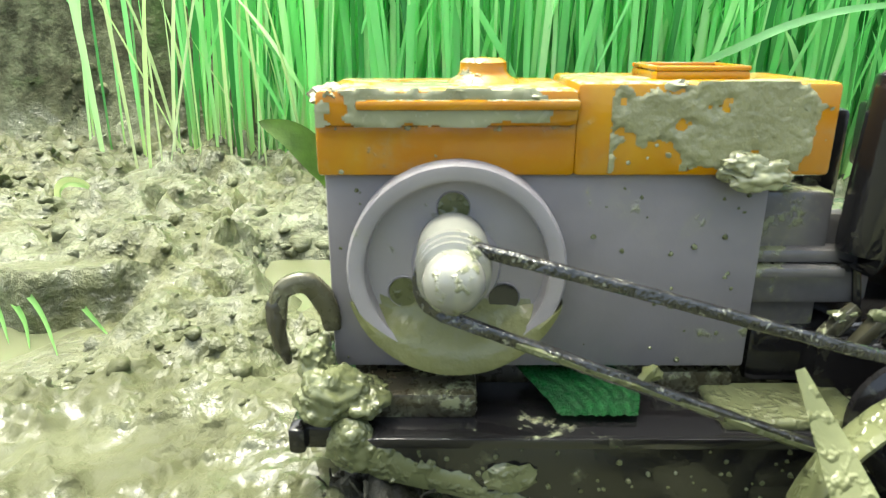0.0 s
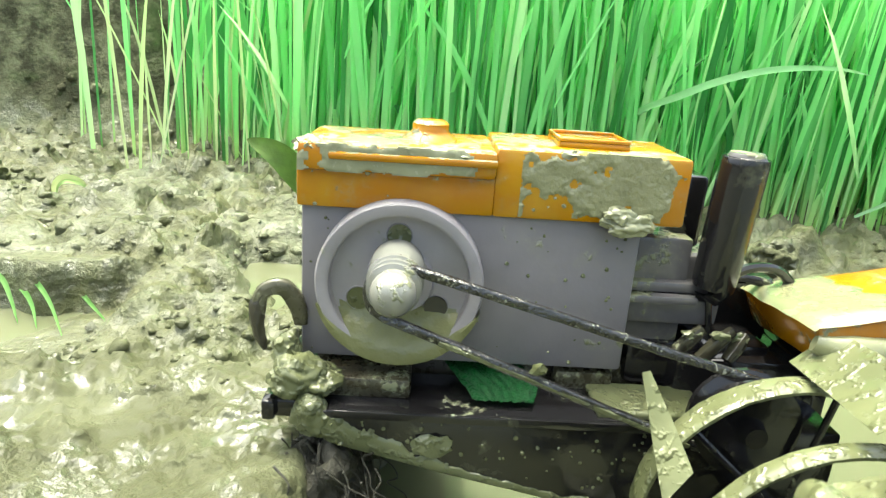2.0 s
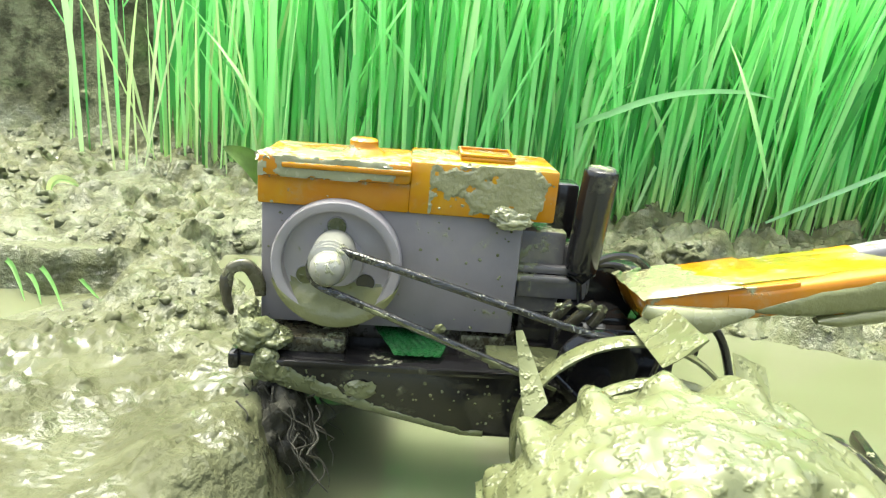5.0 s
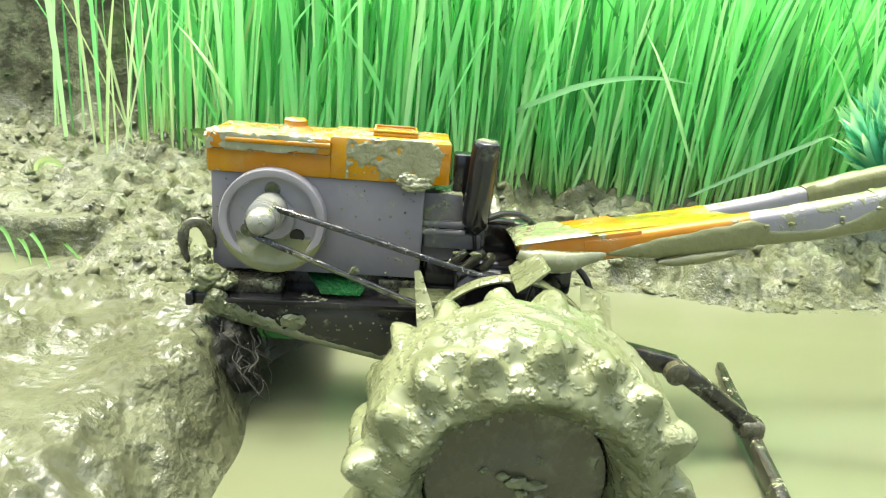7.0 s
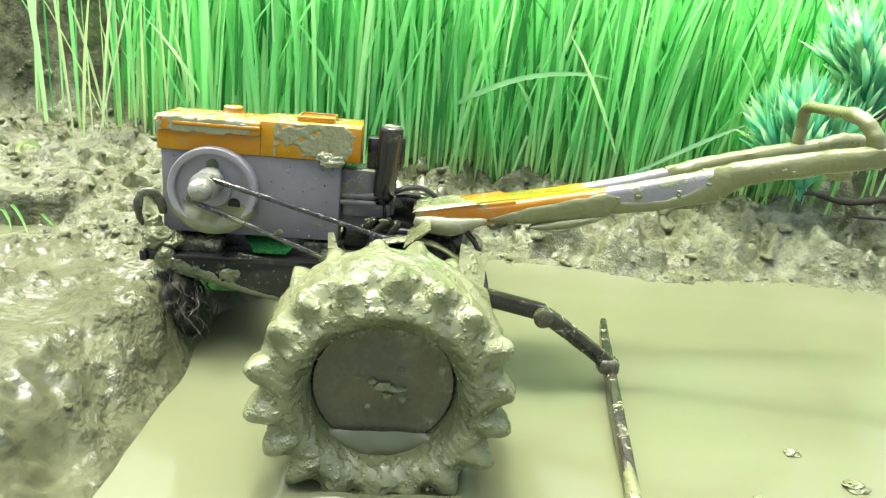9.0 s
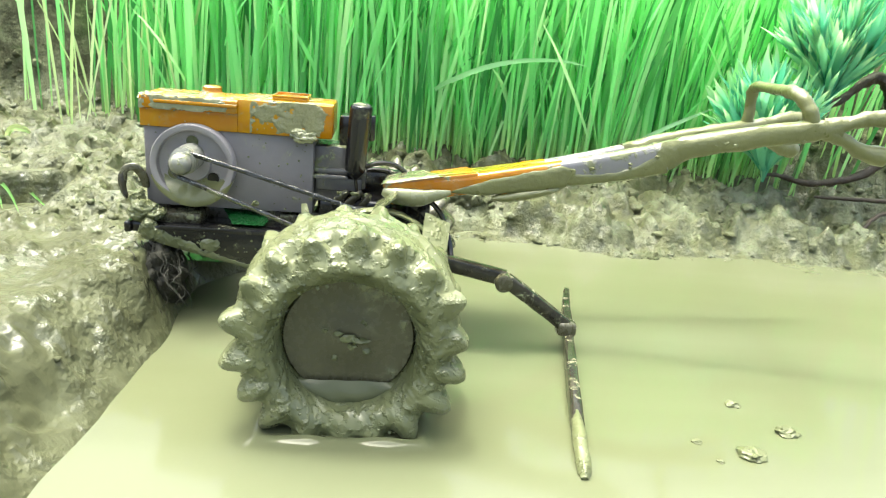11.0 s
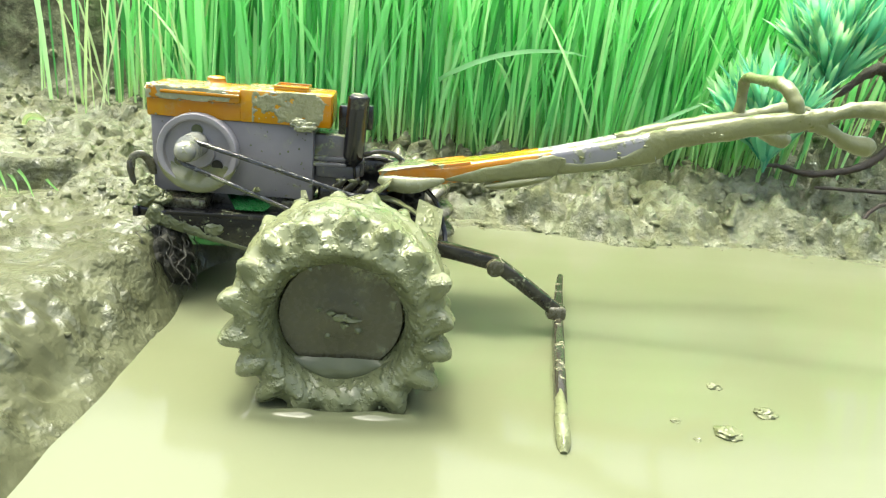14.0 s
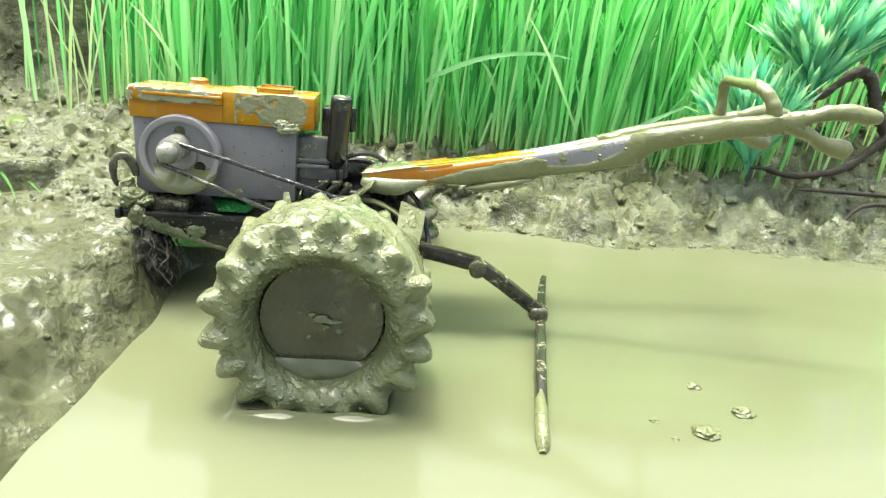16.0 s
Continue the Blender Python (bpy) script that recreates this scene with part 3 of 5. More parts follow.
def build_straw():
    rng = random.Random(31)
    verts, faces, uvs = [], [], []
    for k in range(30):
        x, y = rng.uniform(-0.23, -0.06), rng.uniform(0.47, 0.58)
        z = float(ground_height(np.array([x]), np.array([y]))[0])
        if z > 0.12:
            continue
        way = rng.uniform(0, 6.28)
        pts = blade_points(x, y, z - 0.004, rng.uniform(0.10, 0.26), abs(rng.gauss(0.05, 0.16)), way, rng.uniform(0.0, 0.5), rng.uniform(0.0018, 0.0036), rng)
        add_blade(verts, faces, uvs, pts, way, 0.3, rng.gauss(0.0, 0.7))
    ob = new("straw_stalks", mesh_from("straw_stalks", verts, faces, M_STALK, uvs))
    tagged(ob, "yellowing thin rice stalks at the edge of the stand", "rice stalks", kind="stuff")


build_straw()


# ---- the walking tractor ----
BASE = (0.05, 0.16, -0.004)
tractor = thing("walking_tractor", BASE, "muddy toy two-wheel walking tractor, orange, grey and black plastic", "toy tractor")

# engine
EX0, EX1, EY0, EY1, EZ0, EZ1 = -0.0275, 0.0694, 0.1428, 0.1740, 0.0635, 0.1105
engine = part("engine_block", box(EX0, EX1, EY0, EY1, EZ0, EZ1, 0.0012), M_GREY, tractor, "grey plastic engine body splashed with mud")
# cover: two-stepped orange hood
cover = part("engine_cover", box(-0.0285, 0.0262, 0.1405, 0.1755, 0.1100, 0.1225, 0.0010), M_ORANGE, tractor, "orange hood caked with drying mud")
part("upper_step", box(-0.0280, 0.0262, 0.1385, 0.1750, 0.1205, 0.1282, 0.0016), M_ORANGE, cover)
part("rear_hood", box(0.0258, 0.0800, 0.1402, 0.1752, 0.1100, 0.1294, 0.0012), M_ORANGE, cover)
part("ridge", box(-0.0195, 0.0262, 0.1372, 0.1400, 0.1240, 0.1262, 0.0008), M_ORANGE, cover)
cap = part("filler_cap", lathe([(0.0001, 0.0058), (0.0044, 0.0056), (0.0054, 0.0047), (0.0055, 0.0028), (0.0062, 0.0018), (0.0082, 0.0006), (0.0086, 0.0)], (0.0075, 0.160, 0.1279), 28, "z"), M_ORANGE, cover, "round orange filler cap")
plate = part("tank_lid", box(0.0440, 0.0645, 0.1490, 0.1690, 0.1290, 0.1312, 0.0008), M_ORANGE, cover, "square orange tank lid")
for lid in ((0.0440, 0.0645, 0.1490, 0.1502), (0.0440, 0.0645, 0.1678, 0.1690), (0.0440, 0.0452, 0.1504, 0.1676), (0.0633, 0.0645, 0.1504, 0.1676)):
    part("lid_rim", box(*lid, 0.1311, 0.1322, 0.0004), M_ORANGE, plate)


def splat(name, x0, x1, z0, z1, y, thick, seed, parent, label, cut=0.0, nx=46, nz=24, ragged=1.5, lumpy=0.9, deep=0.0010, mat=None):
    """A crust of mud with a ragged outline, stuck on an upright face."""
    xs, zs = np.linspace(x0, x1, nx), np.linspace(z0, z1, nz)
    gx, gz = np.meshgrid(xs, zs)
    u, v = (gx - x0) / (x1 - x0) * 2 - 1, (gz - z0) / (z1 - z0) * 2 - 1
    d = 1.0 - np.maximum(np.abs(u) ** 2.2, np.abs(v) ** 2.2) + ragged * fbm(gx, gz, 130, 4, 0.6, seed) - cut
    t = thick * np.clip(d * 2.2, 0, 1) ** 0.6 * (1 + lumpy * fbm(gx, gz, 260, 2, 0.5, seed + 5))
    bm = bmesh.new()
    front = [[bm.verts.new((gx[j, i], y - t[j, i], gz[j, i])) if d[j, i] > -0.06 else None for i in range(nx)] for j in range(nz)]
    for j in range(nz - 1):
        for i in range(nx - 1):
            q = (front[j][i], front[j][i + 1], front[j + 1][i + 1], front[j + 1][i])
            if all(q):
                bm.faces.new(q)
    for v_ in [v_ for v_ in bm.verts if not v_.link_faces]:
        bm.verts.remove(v_)
    edge = [e for e in bm.edges if e.is_boundary]
    out = bmesh.ops.extrude_edge_only(bm, edges=edge)["geom"]
    for g in out:
        if isinstance(g, bmesh.types.BMVert):
            g.co.y = y + deep
    return part(name, bm, mat or M_MUD, parent, label)


splat("mud_crust", 0.0330, 0.0785, 0.1108, 0.1296, 0.1402, 0.0005, 3, cover, "grey crust of mud on the hood", 0.16, 110, 52, 1.5, 0.7, mat=M_CRUST)
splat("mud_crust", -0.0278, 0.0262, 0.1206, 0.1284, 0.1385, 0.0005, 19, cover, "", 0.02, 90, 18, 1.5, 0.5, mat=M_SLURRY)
part("mud_clump", wobble(wobble(blob((0.0645, 0.1398, 0.1106), (0.0080, 0.0034, 0.0036), 0.22, 2.0, 5), 0.0007, 230), 0.00022, 420), M_CREAM, cover, "thick pale clump of wet mud")
part("mud_clump", wobble(wobble(blob((0.0610, 0.1392, 0.1128), (0.0042, 0.0030, 0.0026), 0.25, 7.0, 4), 0.0006, 260), 0.0002, 420), M_CREAM, cover)
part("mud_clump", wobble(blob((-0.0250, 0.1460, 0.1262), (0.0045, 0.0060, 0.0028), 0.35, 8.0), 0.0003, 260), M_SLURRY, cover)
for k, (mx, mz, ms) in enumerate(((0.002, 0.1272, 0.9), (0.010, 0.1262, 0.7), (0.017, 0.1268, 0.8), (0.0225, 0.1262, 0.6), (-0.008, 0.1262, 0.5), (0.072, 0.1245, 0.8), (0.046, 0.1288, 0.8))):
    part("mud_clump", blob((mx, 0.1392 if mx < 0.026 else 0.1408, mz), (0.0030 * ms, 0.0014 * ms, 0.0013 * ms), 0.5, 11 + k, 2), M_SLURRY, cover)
rng = random.Random(5)
drops = []
for k in range(60):
    drops.append(blob((rng.uniform(-0.025, 0.066), EY0 + 0.0001, rng.uniform(0.064, 0.107)), (rng.uniform(0.0003, 0.0008),) * 3, 0.3, k, 1))
part("mud_spatter", join(*drops), M_MUD, engine, "specks of dried mud")["kind"] = "stuff"
drops = []
for k in range(14):
    q = rng.random()
    drops.append(blob((rng.uniform(-0.027, 0.078), 0.1404, 0.1102 + 0.019 * q * q), (rng.uniform(0.0003, 0.0009),) * 3, 0.3, k + 200, 1))
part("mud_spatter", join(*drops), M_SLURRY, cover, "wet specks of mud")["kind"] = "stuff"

# flywheel with three holes, stepped cone pulley
FW = (0.0012, 0.1392, 0.0900)


def flywheel_mesh():
    bm = lathe([(0.0238, 0.0070), (0.0238, -0.0030), (0.0232, -0.0040), (0.0208, -0.0040), (0.0200, -0.0034), (0.0196, 0.0006), (0.0185, 0.0012), (0.0100, 0.0012), (0.0092, -0.0010), (0.0004, -0.0012)], FW, 72)
    return bm


flywheel = part("flywheel", flywheel_mesh(), M_WHEELGREY, tractor, "pale grey dished flywheel with round holes")
for a in (93, -36, 208):
    hx, hz = FW[0] + 0.0132 * math.cos(radians(a)), FW[2] + 0.0132 * math.sin(radians(a))
    hole = part("hole_rim", lathe([(0.0038, 0.0002), (0.0036, -0.0001), (0.0034, 0.0001), (0.0034, 0.0006), (0.0038, 0.0006)], (hx, FW[1] + 0.0010, hz), 28, closed=True), M_WHEELGREY, flywheel)
    # no hole is cut: a flush disc, black for shaded depth or muddy
    part("hole_disc", lathe([(0.0034, -0.0002), (0.0030, 0.0000), (0.0005, 0.0001)], (hx, FW[1] + 0.0010, hz), 24), M_MUD if a > 60 else M_BLACK, flywheel, "flush disc standing in for a hole in the flywheel")
pulley = part("cone_pulley", lathe([(0.0076, 0.000), (0.0076, -0.0060), (0.0066, -0.0075), (0.0066, -0.0120), (0.0076, -0.0125), (0.0076, -0.0143), (0.0066, -0.0148), (0.0066, -0.0154), (0.0073, -0.0158), (0.0073, -0.0170), (0.0063, -0.0175), (0.0063, -0.0180), (0.0070, -0.0184), (0.0070, -0.0194), (0.0058, -0.0199), (0.0058, -0.0204),
                                    (0.0060, -0.0212), (0.0059, -0.0228), (0.0054, -0.0246), (0.0043, -0.0262), (0.0026, -0.0272), (0.0004, -0.0276)][::-1], (0.0004, 0.1380, 0.0952), 40), M_PULLEY, flywheel, "stepped cone pulley smeared with mud")
part("mud_smear", wobble(blob((0.0004, 0.1178, 0.0926), (0.0052, 0.0064, 0.0040), 0.06, 4.0), 0.0002, 160), M_MUD, pulley)


def crescent(centre, r1, a0, a1, y0, thick, seed, n, level, ragged, y1=None):
    """Mud lying in the lower part of a round rim."""
    bm = bmesh.new()
    rings = []
    for k in range(n + 1):
        s = k / n
        a = radians(a0 + (a1 - a0) * s)
        swell = math.sin(math.pi * s) ** 0.6
        ring = []
        for m in range(7):
            q = m / 6
            r = r1 + (min(r1, level * (1 + ragged * noise.noise(Vector((a * 2.5, 3, seed)))) / max(1e-3, -math.sin(a))) - r1) * q
            t = thick * swell * math.sin(math.pi * min(1, q * 0.75 + 0.2)) * (1 + 0.5 * noise.noise(Vector((a * 3, q * 2, seed))))
            back = 0 if y1 is None else (y1 - y0) * min(1, max(0, (q - 0.15) / 0.45)) ** 1.5
            ring.append(bm.verts.new((centre[0] + r * math.cos(a), y0 + back - t, centre[2] + r * math.sin(a))))
        rings.append(ring)
    for a, b in zip(rings, rings[1:]):
        for m in range(6):
            bm.faces.new((a[m], a[m + 1], b[m + 1], b[m]))
    return bm


part("mud_smear", wobble(crescent(FW, 0.0243, 196, 344, 0.1352, 0.0010, 2.0, 64, 0.0076, 0.30, 0.1404), 0.0003, 130), M_TAN, flywheel, "olive mud filling the lower flywheel")

# drive belt round the small and the large pulley
C1, R1, C2, R2, BY = (0.0012, 0.0930), 0.0076, (0.0985, 0.0608), 0.0124, 0.1220


def belt_loop():
    th = math.atan2(C2[1] - C1[1], C2[0] - C1[0])
    d = math.hypot(C2[0] - C1[0], C2[1] - C1[1])
    off = math.asin((R2 - R1) / d)
    up, dn = th + math.pi / 2 + off, th - math.pi / 2 - off
    pts = []
    for k in range(13):
        a = up + (dn + 2 * math.pi - up) * k / 12
        pts.append((C1[0] + R1 * math.cos(a), BY, C1[1] + R1 * math.sin(a)))
    e0, e1 = pts[-1], (C2[0] + R2 * math.cos(dn), BY, C2[1] + R2 * math.sin(dn))
    pts += [tuple(e0[j] + (e1[j] - e0[j]) * k / 20 for j in range(3)) for k in range(1, 20)]
    for k in range(13):
        a = dn + (up - dn) * k / 12
        pts.append((C2[0] + R2 * math.cos(a), BY, C2[1] + R2 * math.sin(a)))
    e0, e1 = pts[-1], pts[0]
    pts += [tuple(e0[j] + (e1[j] - e0[j]) * k / 24 for j in range(3)) for k in range(1, 25)]
    return pts


BELT = belt_loop()
belt = part("drive_belt", wobble(sweep(BELT, (0.0013, 0.0012), 8, 4.0, (0, 1, 0)), 0.00022, 600), M_BELT, tractor, "thin black drive belt, wet and muddy")
part("mud_coat", wobble(sweep([(p[0], p[1] - 0.0002, p[2] - 0.0003) for p in BELT[15:31]], (0.0012, 0.0011), 8), 0.0005, 420, 3), M_MUD, belt, "mud along the lower belt run")
part("mud_clump", blob((0.0400, 0.1200, 0.0745), (0.0022, 0.0016, 0.0017), 0.4, 6, 2), M_MUD, belt)
part("belt_pulley", lathe([(0.0145, 0.004), (0.0145, 0.0024), (0.0118, 0.0006), (0.0118, -0.0012), (0.0145, -0.003), (0.0145, -0.0042), (0.004, -0.005), (0.003, -0.009)], (C2[0], BY, C2[1]), 36), M_BLACK, tractor, "large black belt pulley")

# muffler, air cleaner, bracket
muffler = part("muffler", bar([(0.0935, 0.1450, 0.0915, 0.0046, 0.0046), (0.0938, 0.1450, 0.0930, 0.0062, 0.0062), (0.0948, 0.1450, 0.1100, 0.0065, 0.0065), (0.0960, 0.1450, 0.1285, 0.0066, 0.0066),
                               (0.0961, 0.1450, 0.1302, 0.0060, 0.0060), (0.0961, 0.1450, 0.1310, 0.0050, 0.0050)], 4, 24, 2.0, (0, 1, 0)), M_BLACK, tractor, "glossy black upright muffler")
part("muffler_cap", lathe([(0.0001, 0.0012), (0.0046, 0.0010), (0.0053, 0.0), (0.0053, -0.0008)], (0.0961, 0.1450, 0.1308), 24, "z"), M_DARKGREY, muffler, "wet grey muffler top")
part("air_cleaner", box(0.0830, 0.0920, 0.1560, 0.1680, 0.1000, 0.1225, 0.0016), M_BLACK, tractor, "black air cleaner box")
part("air_cleaner", box(0.0985, 0.1045, 0.1570, 0.1660, 0.1080, 0.1235, 0.0012), M_BLACK, tractor)
bracket = part("rear_bracket", box(0.0685, 0.0880, 0.1500, 0.1720, 0.0700, 0.1045, 0.001), M_DARKGREY, tractor, "dark grey bracket behind the engine")
part("bracket_shelf", box(0.0690, 0.1010, 0.1470, 0.1600, 0.0880, 0.0915, 0.0012), M_DARKGREY, bracket)
part("bracket_block", box(0.0850, 0.1008, 0.1520, 0.1680, 0.0780, 0.0990, 0.002), M_DARKGREY, bracket)
part("shelf_lip", box(0.0685, 0.0900, 0.1440, 0.1500, 0.0855, 0.0880, 0.0008), M_DARKGREY, bracket)
part("strut", sweep([(0.0940, 0.1480, 0.0900), (0.0960, 0.1460, 0.0740)], (0.0010, 0.0010), 8), M_BLACK, bracket)

# gearbox and chassis
gearbox = part("gearbox", box(0.0860, 0.1330, 0.1430, 0.1780, 0.0300, 0.0690, 0.003), M_BLACK, tractor, "black gear case")
part("clutch_housing", box(0.0700, 0.0985, 0.1475, 0.1740, 0.0775, 0.0862, 0.002), M_DARKGREY, gearbox, "grey clutch housing")
part("side_cover", box(0.0720, 0.1180, 0.1480, 0.1740, 0.0560, 0.0720, 0.003), M_BLACK, gearbox)
# black box added to close the gap to the grass, so it reads dark
part("dark_gap_fill", box(0.0700, 0.1250, 0.1660, 0.1760, 0.0540, 0.0880, 0.002), M_BLACK, gearbox)
for k, (a, b) in enumerate((((0.0815, 0.1370, 0.0720), (0.0905, 0.1390, 0.0805)), ((0.0895, 0.1360, 0.0720), (0.0990, 0.1380, 0.0810)), ((0.0985, 0.1370, 0.0715), (0.1040, 0.1400, 0.0790)))):
    lever = part("lever", wobble(bar([(*a, 0.0016, 0.0022), (*(0.5 * (p + q) for p, q in zip(a, b)), 0.0018, 0.0024), (*b, 0.0014, 0.0018)], 5, 10, 3.0), 0.0002, 200), M_LINK, gearbox, "black lever with mud on its top" if k == 0 else "")
    part("mud_coat", wobble(blob((0.6 * b[0] + 0.4 * a[0], b[1] - 0.001, 0.6 * b[2] + 0.4 * a[2] + 0.0018), (0.0028, 0.0014, 0.0016), 0.4, 90 + k, 3), 0.0003, 300), M_MUD, lever)
part("rear_housing", box(0.1230, 0.1400, 0.1480, 0.1700, 0.0420, 0.0700, 0.003), M_BLACK, gearbox)
part("axle", sweep([(0.1010, 0.0350, 0.0425), (0.1170, 0.2550, 0.0220)], (0.0055, 0.0055), 16), M_BLACK, gearbox, "black axle tube")
for k, pts in enumerate((((0.1000, 0.1500, 0.0935), (0.1080, 0.1520, 0.0960), (0.1180, 0.1560, 0.0945), (0.1270, 0.1600, 0.0880)),
                         ((0.0990, 0.1560, 0.0900), (0.1090, 0.1580, 0.0905), (0.1190, 0.1600, 0.0880), (0.1290, 0.1620, 0.0820)))):
    part("hose", bar([(*p, 0.0016, 0.0016) for p in pts], 6, 8), M_BLACK, gearbox)


def chassis_mesh():
    """A boat-shaped beam that is deepest behind its middle."""
    bm = bmesh.new()
    stations = [(-0.0230, 0.0505, 0.0548), (-0.0160, 0.0455, 0.0558), (0.0150, 0.0375, 0.0558), (0.0520, 0.0290, 0.0560), (0.0900, 0.0280, 0.0560), (0.1300, 0.0300, 0.0560)]
    rings = []
    for x, lo, hi in stations:
        rings.append([bm.verts.new(p) for p in ((x, 0.1250, lo), (x, 0.1250, hi), (x, 0.1500, hi), (x, 0.1500, lo + 0.004))])
    for a, b in zip(rings, rings[1:]):
        for k in range(4):
            bm.faces.new((a[k], a[(k + 1) % 4], b[(k + 1) % 4], b[k]))
    bm.faces.new(rings[0]), bm.faces.new(rings[-1])
    bmesh.ops.bevel(bm, geom=list(bm.edges), offset=0.0009, segments=2, affect="EDGES", profile=0.5)
    return bm


chassis = part("chassis_beam", chassis_mesh(), M_BLACK, tractor, "glossy black chassis beam with mud on its lower edge")
part("top_flange", box(-0.0150, 0.0780, 0.1236, 0.1252, 0.0540, 0.0566, 0.0004), M_BLACK, chassis)
part("engine_mount", box(-0.0200, 0.0060, 0.1330, 0.1720, 0.0555, 0.0618, 0.0012), M_MOUNT, chassis, "dark muddy engine mount")
part("engine_mount", box(0.0500, 0.0680, 0.1440, 0.1720, 0.0555, 0.0618, 0.0012), M_MOUNT, chassis)
# bar added to block the see-through gap under the engine and keep it dark
part("mount_gap_fill", box(-0.0240, 0.0800, 0.1505, 0.1680, 0.0480, 0.0620, 0.001), M_MOUNT, chassis)


def mud_wedge():
    """A film of mud that clings to the beam's lower edge, deep at the nose and thin towards the wheel."""
    bm = bmesh.new()
    nx, nz = 90, 8
    rows = []
    for i in range(nx + 1):
        x = -0.0230 + 0.0830 * i / nx
        lo = float(np.interp(x, (-0.0230, -0.0160, 0.0150, 0.0520, 0.0600), (0.0500, 0.0452, 0.0372, 0.0287, 0.0286)))
        deep = float(np.interp(x, (-0.0230, -0.0130, -0.0020, 0.0120, 0.0300, 0.0600), (0.0056, 0.0088, 0.0068, 0.0040, 0.0028, 0.0028)))
        deep *= 1 + 0.5 * noise.noise(Vector((x * 180, 1, 0))) + 0.25 * noise.noise(Vector((x * 520, 4, 0)))
        row = []
        for k in range(nz + 1):
            q = k / nz
            swell = math.sin(math.pi * min(1, 0.12 + 0.88 * (1 - q) ** 0.8)) ** 0.7 if q < 1 else 0.0
            row.append(bm.verts.new((x, 0.1252 - 0.0008 * swell * (0.5 + 0.5 * min(1, deep / 0.004)), lo + deep * q)))
        rows.append(row)
    for a, b in zip(rows, rows[1:]):
        for k in range(nz):
            bm.faces.new((a[k], a[k + 1], b[k + 1], b[k]))
    return bm


part("mud_coat", mud_wedge(), M_MUD, chassis, "mud along the lower edge")
part("muddy_deck", wobble(box(0.0600, 0.0930, 0.1280, 0.1460, 0.0552, 0.0582, 0.0012, 3), 0.0004, 120), M_MUD, chassis, "mud-covered deck plate behind the engine")
part("mud_clump", blob((0.0130, 0.1245, 0.0462), (0.0055, 0.0010, 0.0040), 0.35, 3, 3), M_MUD, chassis)
drops = []
for k in range(70):
    q = rng.random()
    drops.append(blob((-0.018 + 0.095 * q, 0.1249, rng.uniform(0.0440 - 0.013 * q, 0.0545)), (rng.uniform(0.0003, 0.0008),) * 3, 0.3, k + 400, 1))
part("mud_spatter", join(*drops), M_MUD, chassis, "pale specks of mud")["kind"] = "stuff"
nose = part("nose_plate", join(box(-0.0340, -0.0180, 0.1290, 0.1740, 0.0500, 0.0560, 0.0015), box(-0.0360, -0.0320, 0.1270, 0.1360, 0.0500, 0.0565, 0.0012)), M_BLACK, chassis, "black nose plate under mud")
for k, (c, r) in enumerate((((-0.0268, 0.1325, 0.0620), (0.0080, 0.0064, 0.0066)), ((-0.0218, 0.1272, 0.0520), (0.0056, 0.0036, 0.0066)), ((-0.0305, 0.1375, 0.0680), (0.0042, 0.0050, 0.0050)), ((-0.0195, 0.1340, 0.0612), (0.0056, 0.0070, 0.0032)))):
    part("mud_clump", wobble(wobble(blob(c, r, 0.16, 20 + k, 5), 0.0014, 105, k), 0.0005, 300), M_MUD, nose, "wet mud packed on the nose" if k == 0 else "")
hook = part("tow_hook", wobble(bar([(-0.0275, 0.1430, 0.0735, 0.0020, 0.0014), (-0.0282, 0.1425, 0.0790, 0.0026, 0.0017), (-0.0322, 0.1415, 0.0852, 0.0026, 0.0017), (-0.0378, 0.1400, 0.0842, 0.0022, 0.0016), (-0.0392, 0.1390, 0.0770, 0.0020, 0.0014)], 6, 10, 3.0, (0, 1, 0)), 0.0002, 240), M_RIM, nose, "dark bent tow hook caked with mud")
part("mud_coat", wobble(bar([(-0.0372, 0.1399, 0.0842, 0.0014, 0.0012), (-0.0390, 0.1396, 0.0815, 0.0022, 0.0017), (-0.0394, 0.1388, 0.0770, 0.0022, 0.0017), (-0.0384, 0.1382, 0.0715, 0.0018, 0.0015), (-0.0368, 0.1376, 0.0672, 0.0010, 0.0009)], 6, 10, 2.0, (0, 1, 0)), 0.0005, 320), M_LINK, hook)

# spade-lugged cage wheel inside the tyre, on the same axle
CAGE = Vector((0.1100, 0.1020, 0.0365))
cage = part("cage_wheel", wobble(sweep([(CAGE.x + 0.0405 * math.cos(a), 0.1140, CAGE.z + 0.0405 * math.sin(a)) for a in np.linspace(0, 2 * math.pi, 73)], (0.0011, 0.0044), 12, 2.6, (0, 1, 0)), 0.0003, 240), M_MUD, tractor, "mud-coated cage wheel ring with spade lugs")
part("inner_ring", wobble(sweep([(CAGE.x + 0.0385 * math.cos(a), 0.0880, CAGE.z + 0.0385 * math.sin(a)) for a in np.linspace(0, 2 * math.pi, 73)], (0.0011, 0.0030), 12, 2.6, (0, 1, 0)), 0.0003, 240), M_MUD, cage)
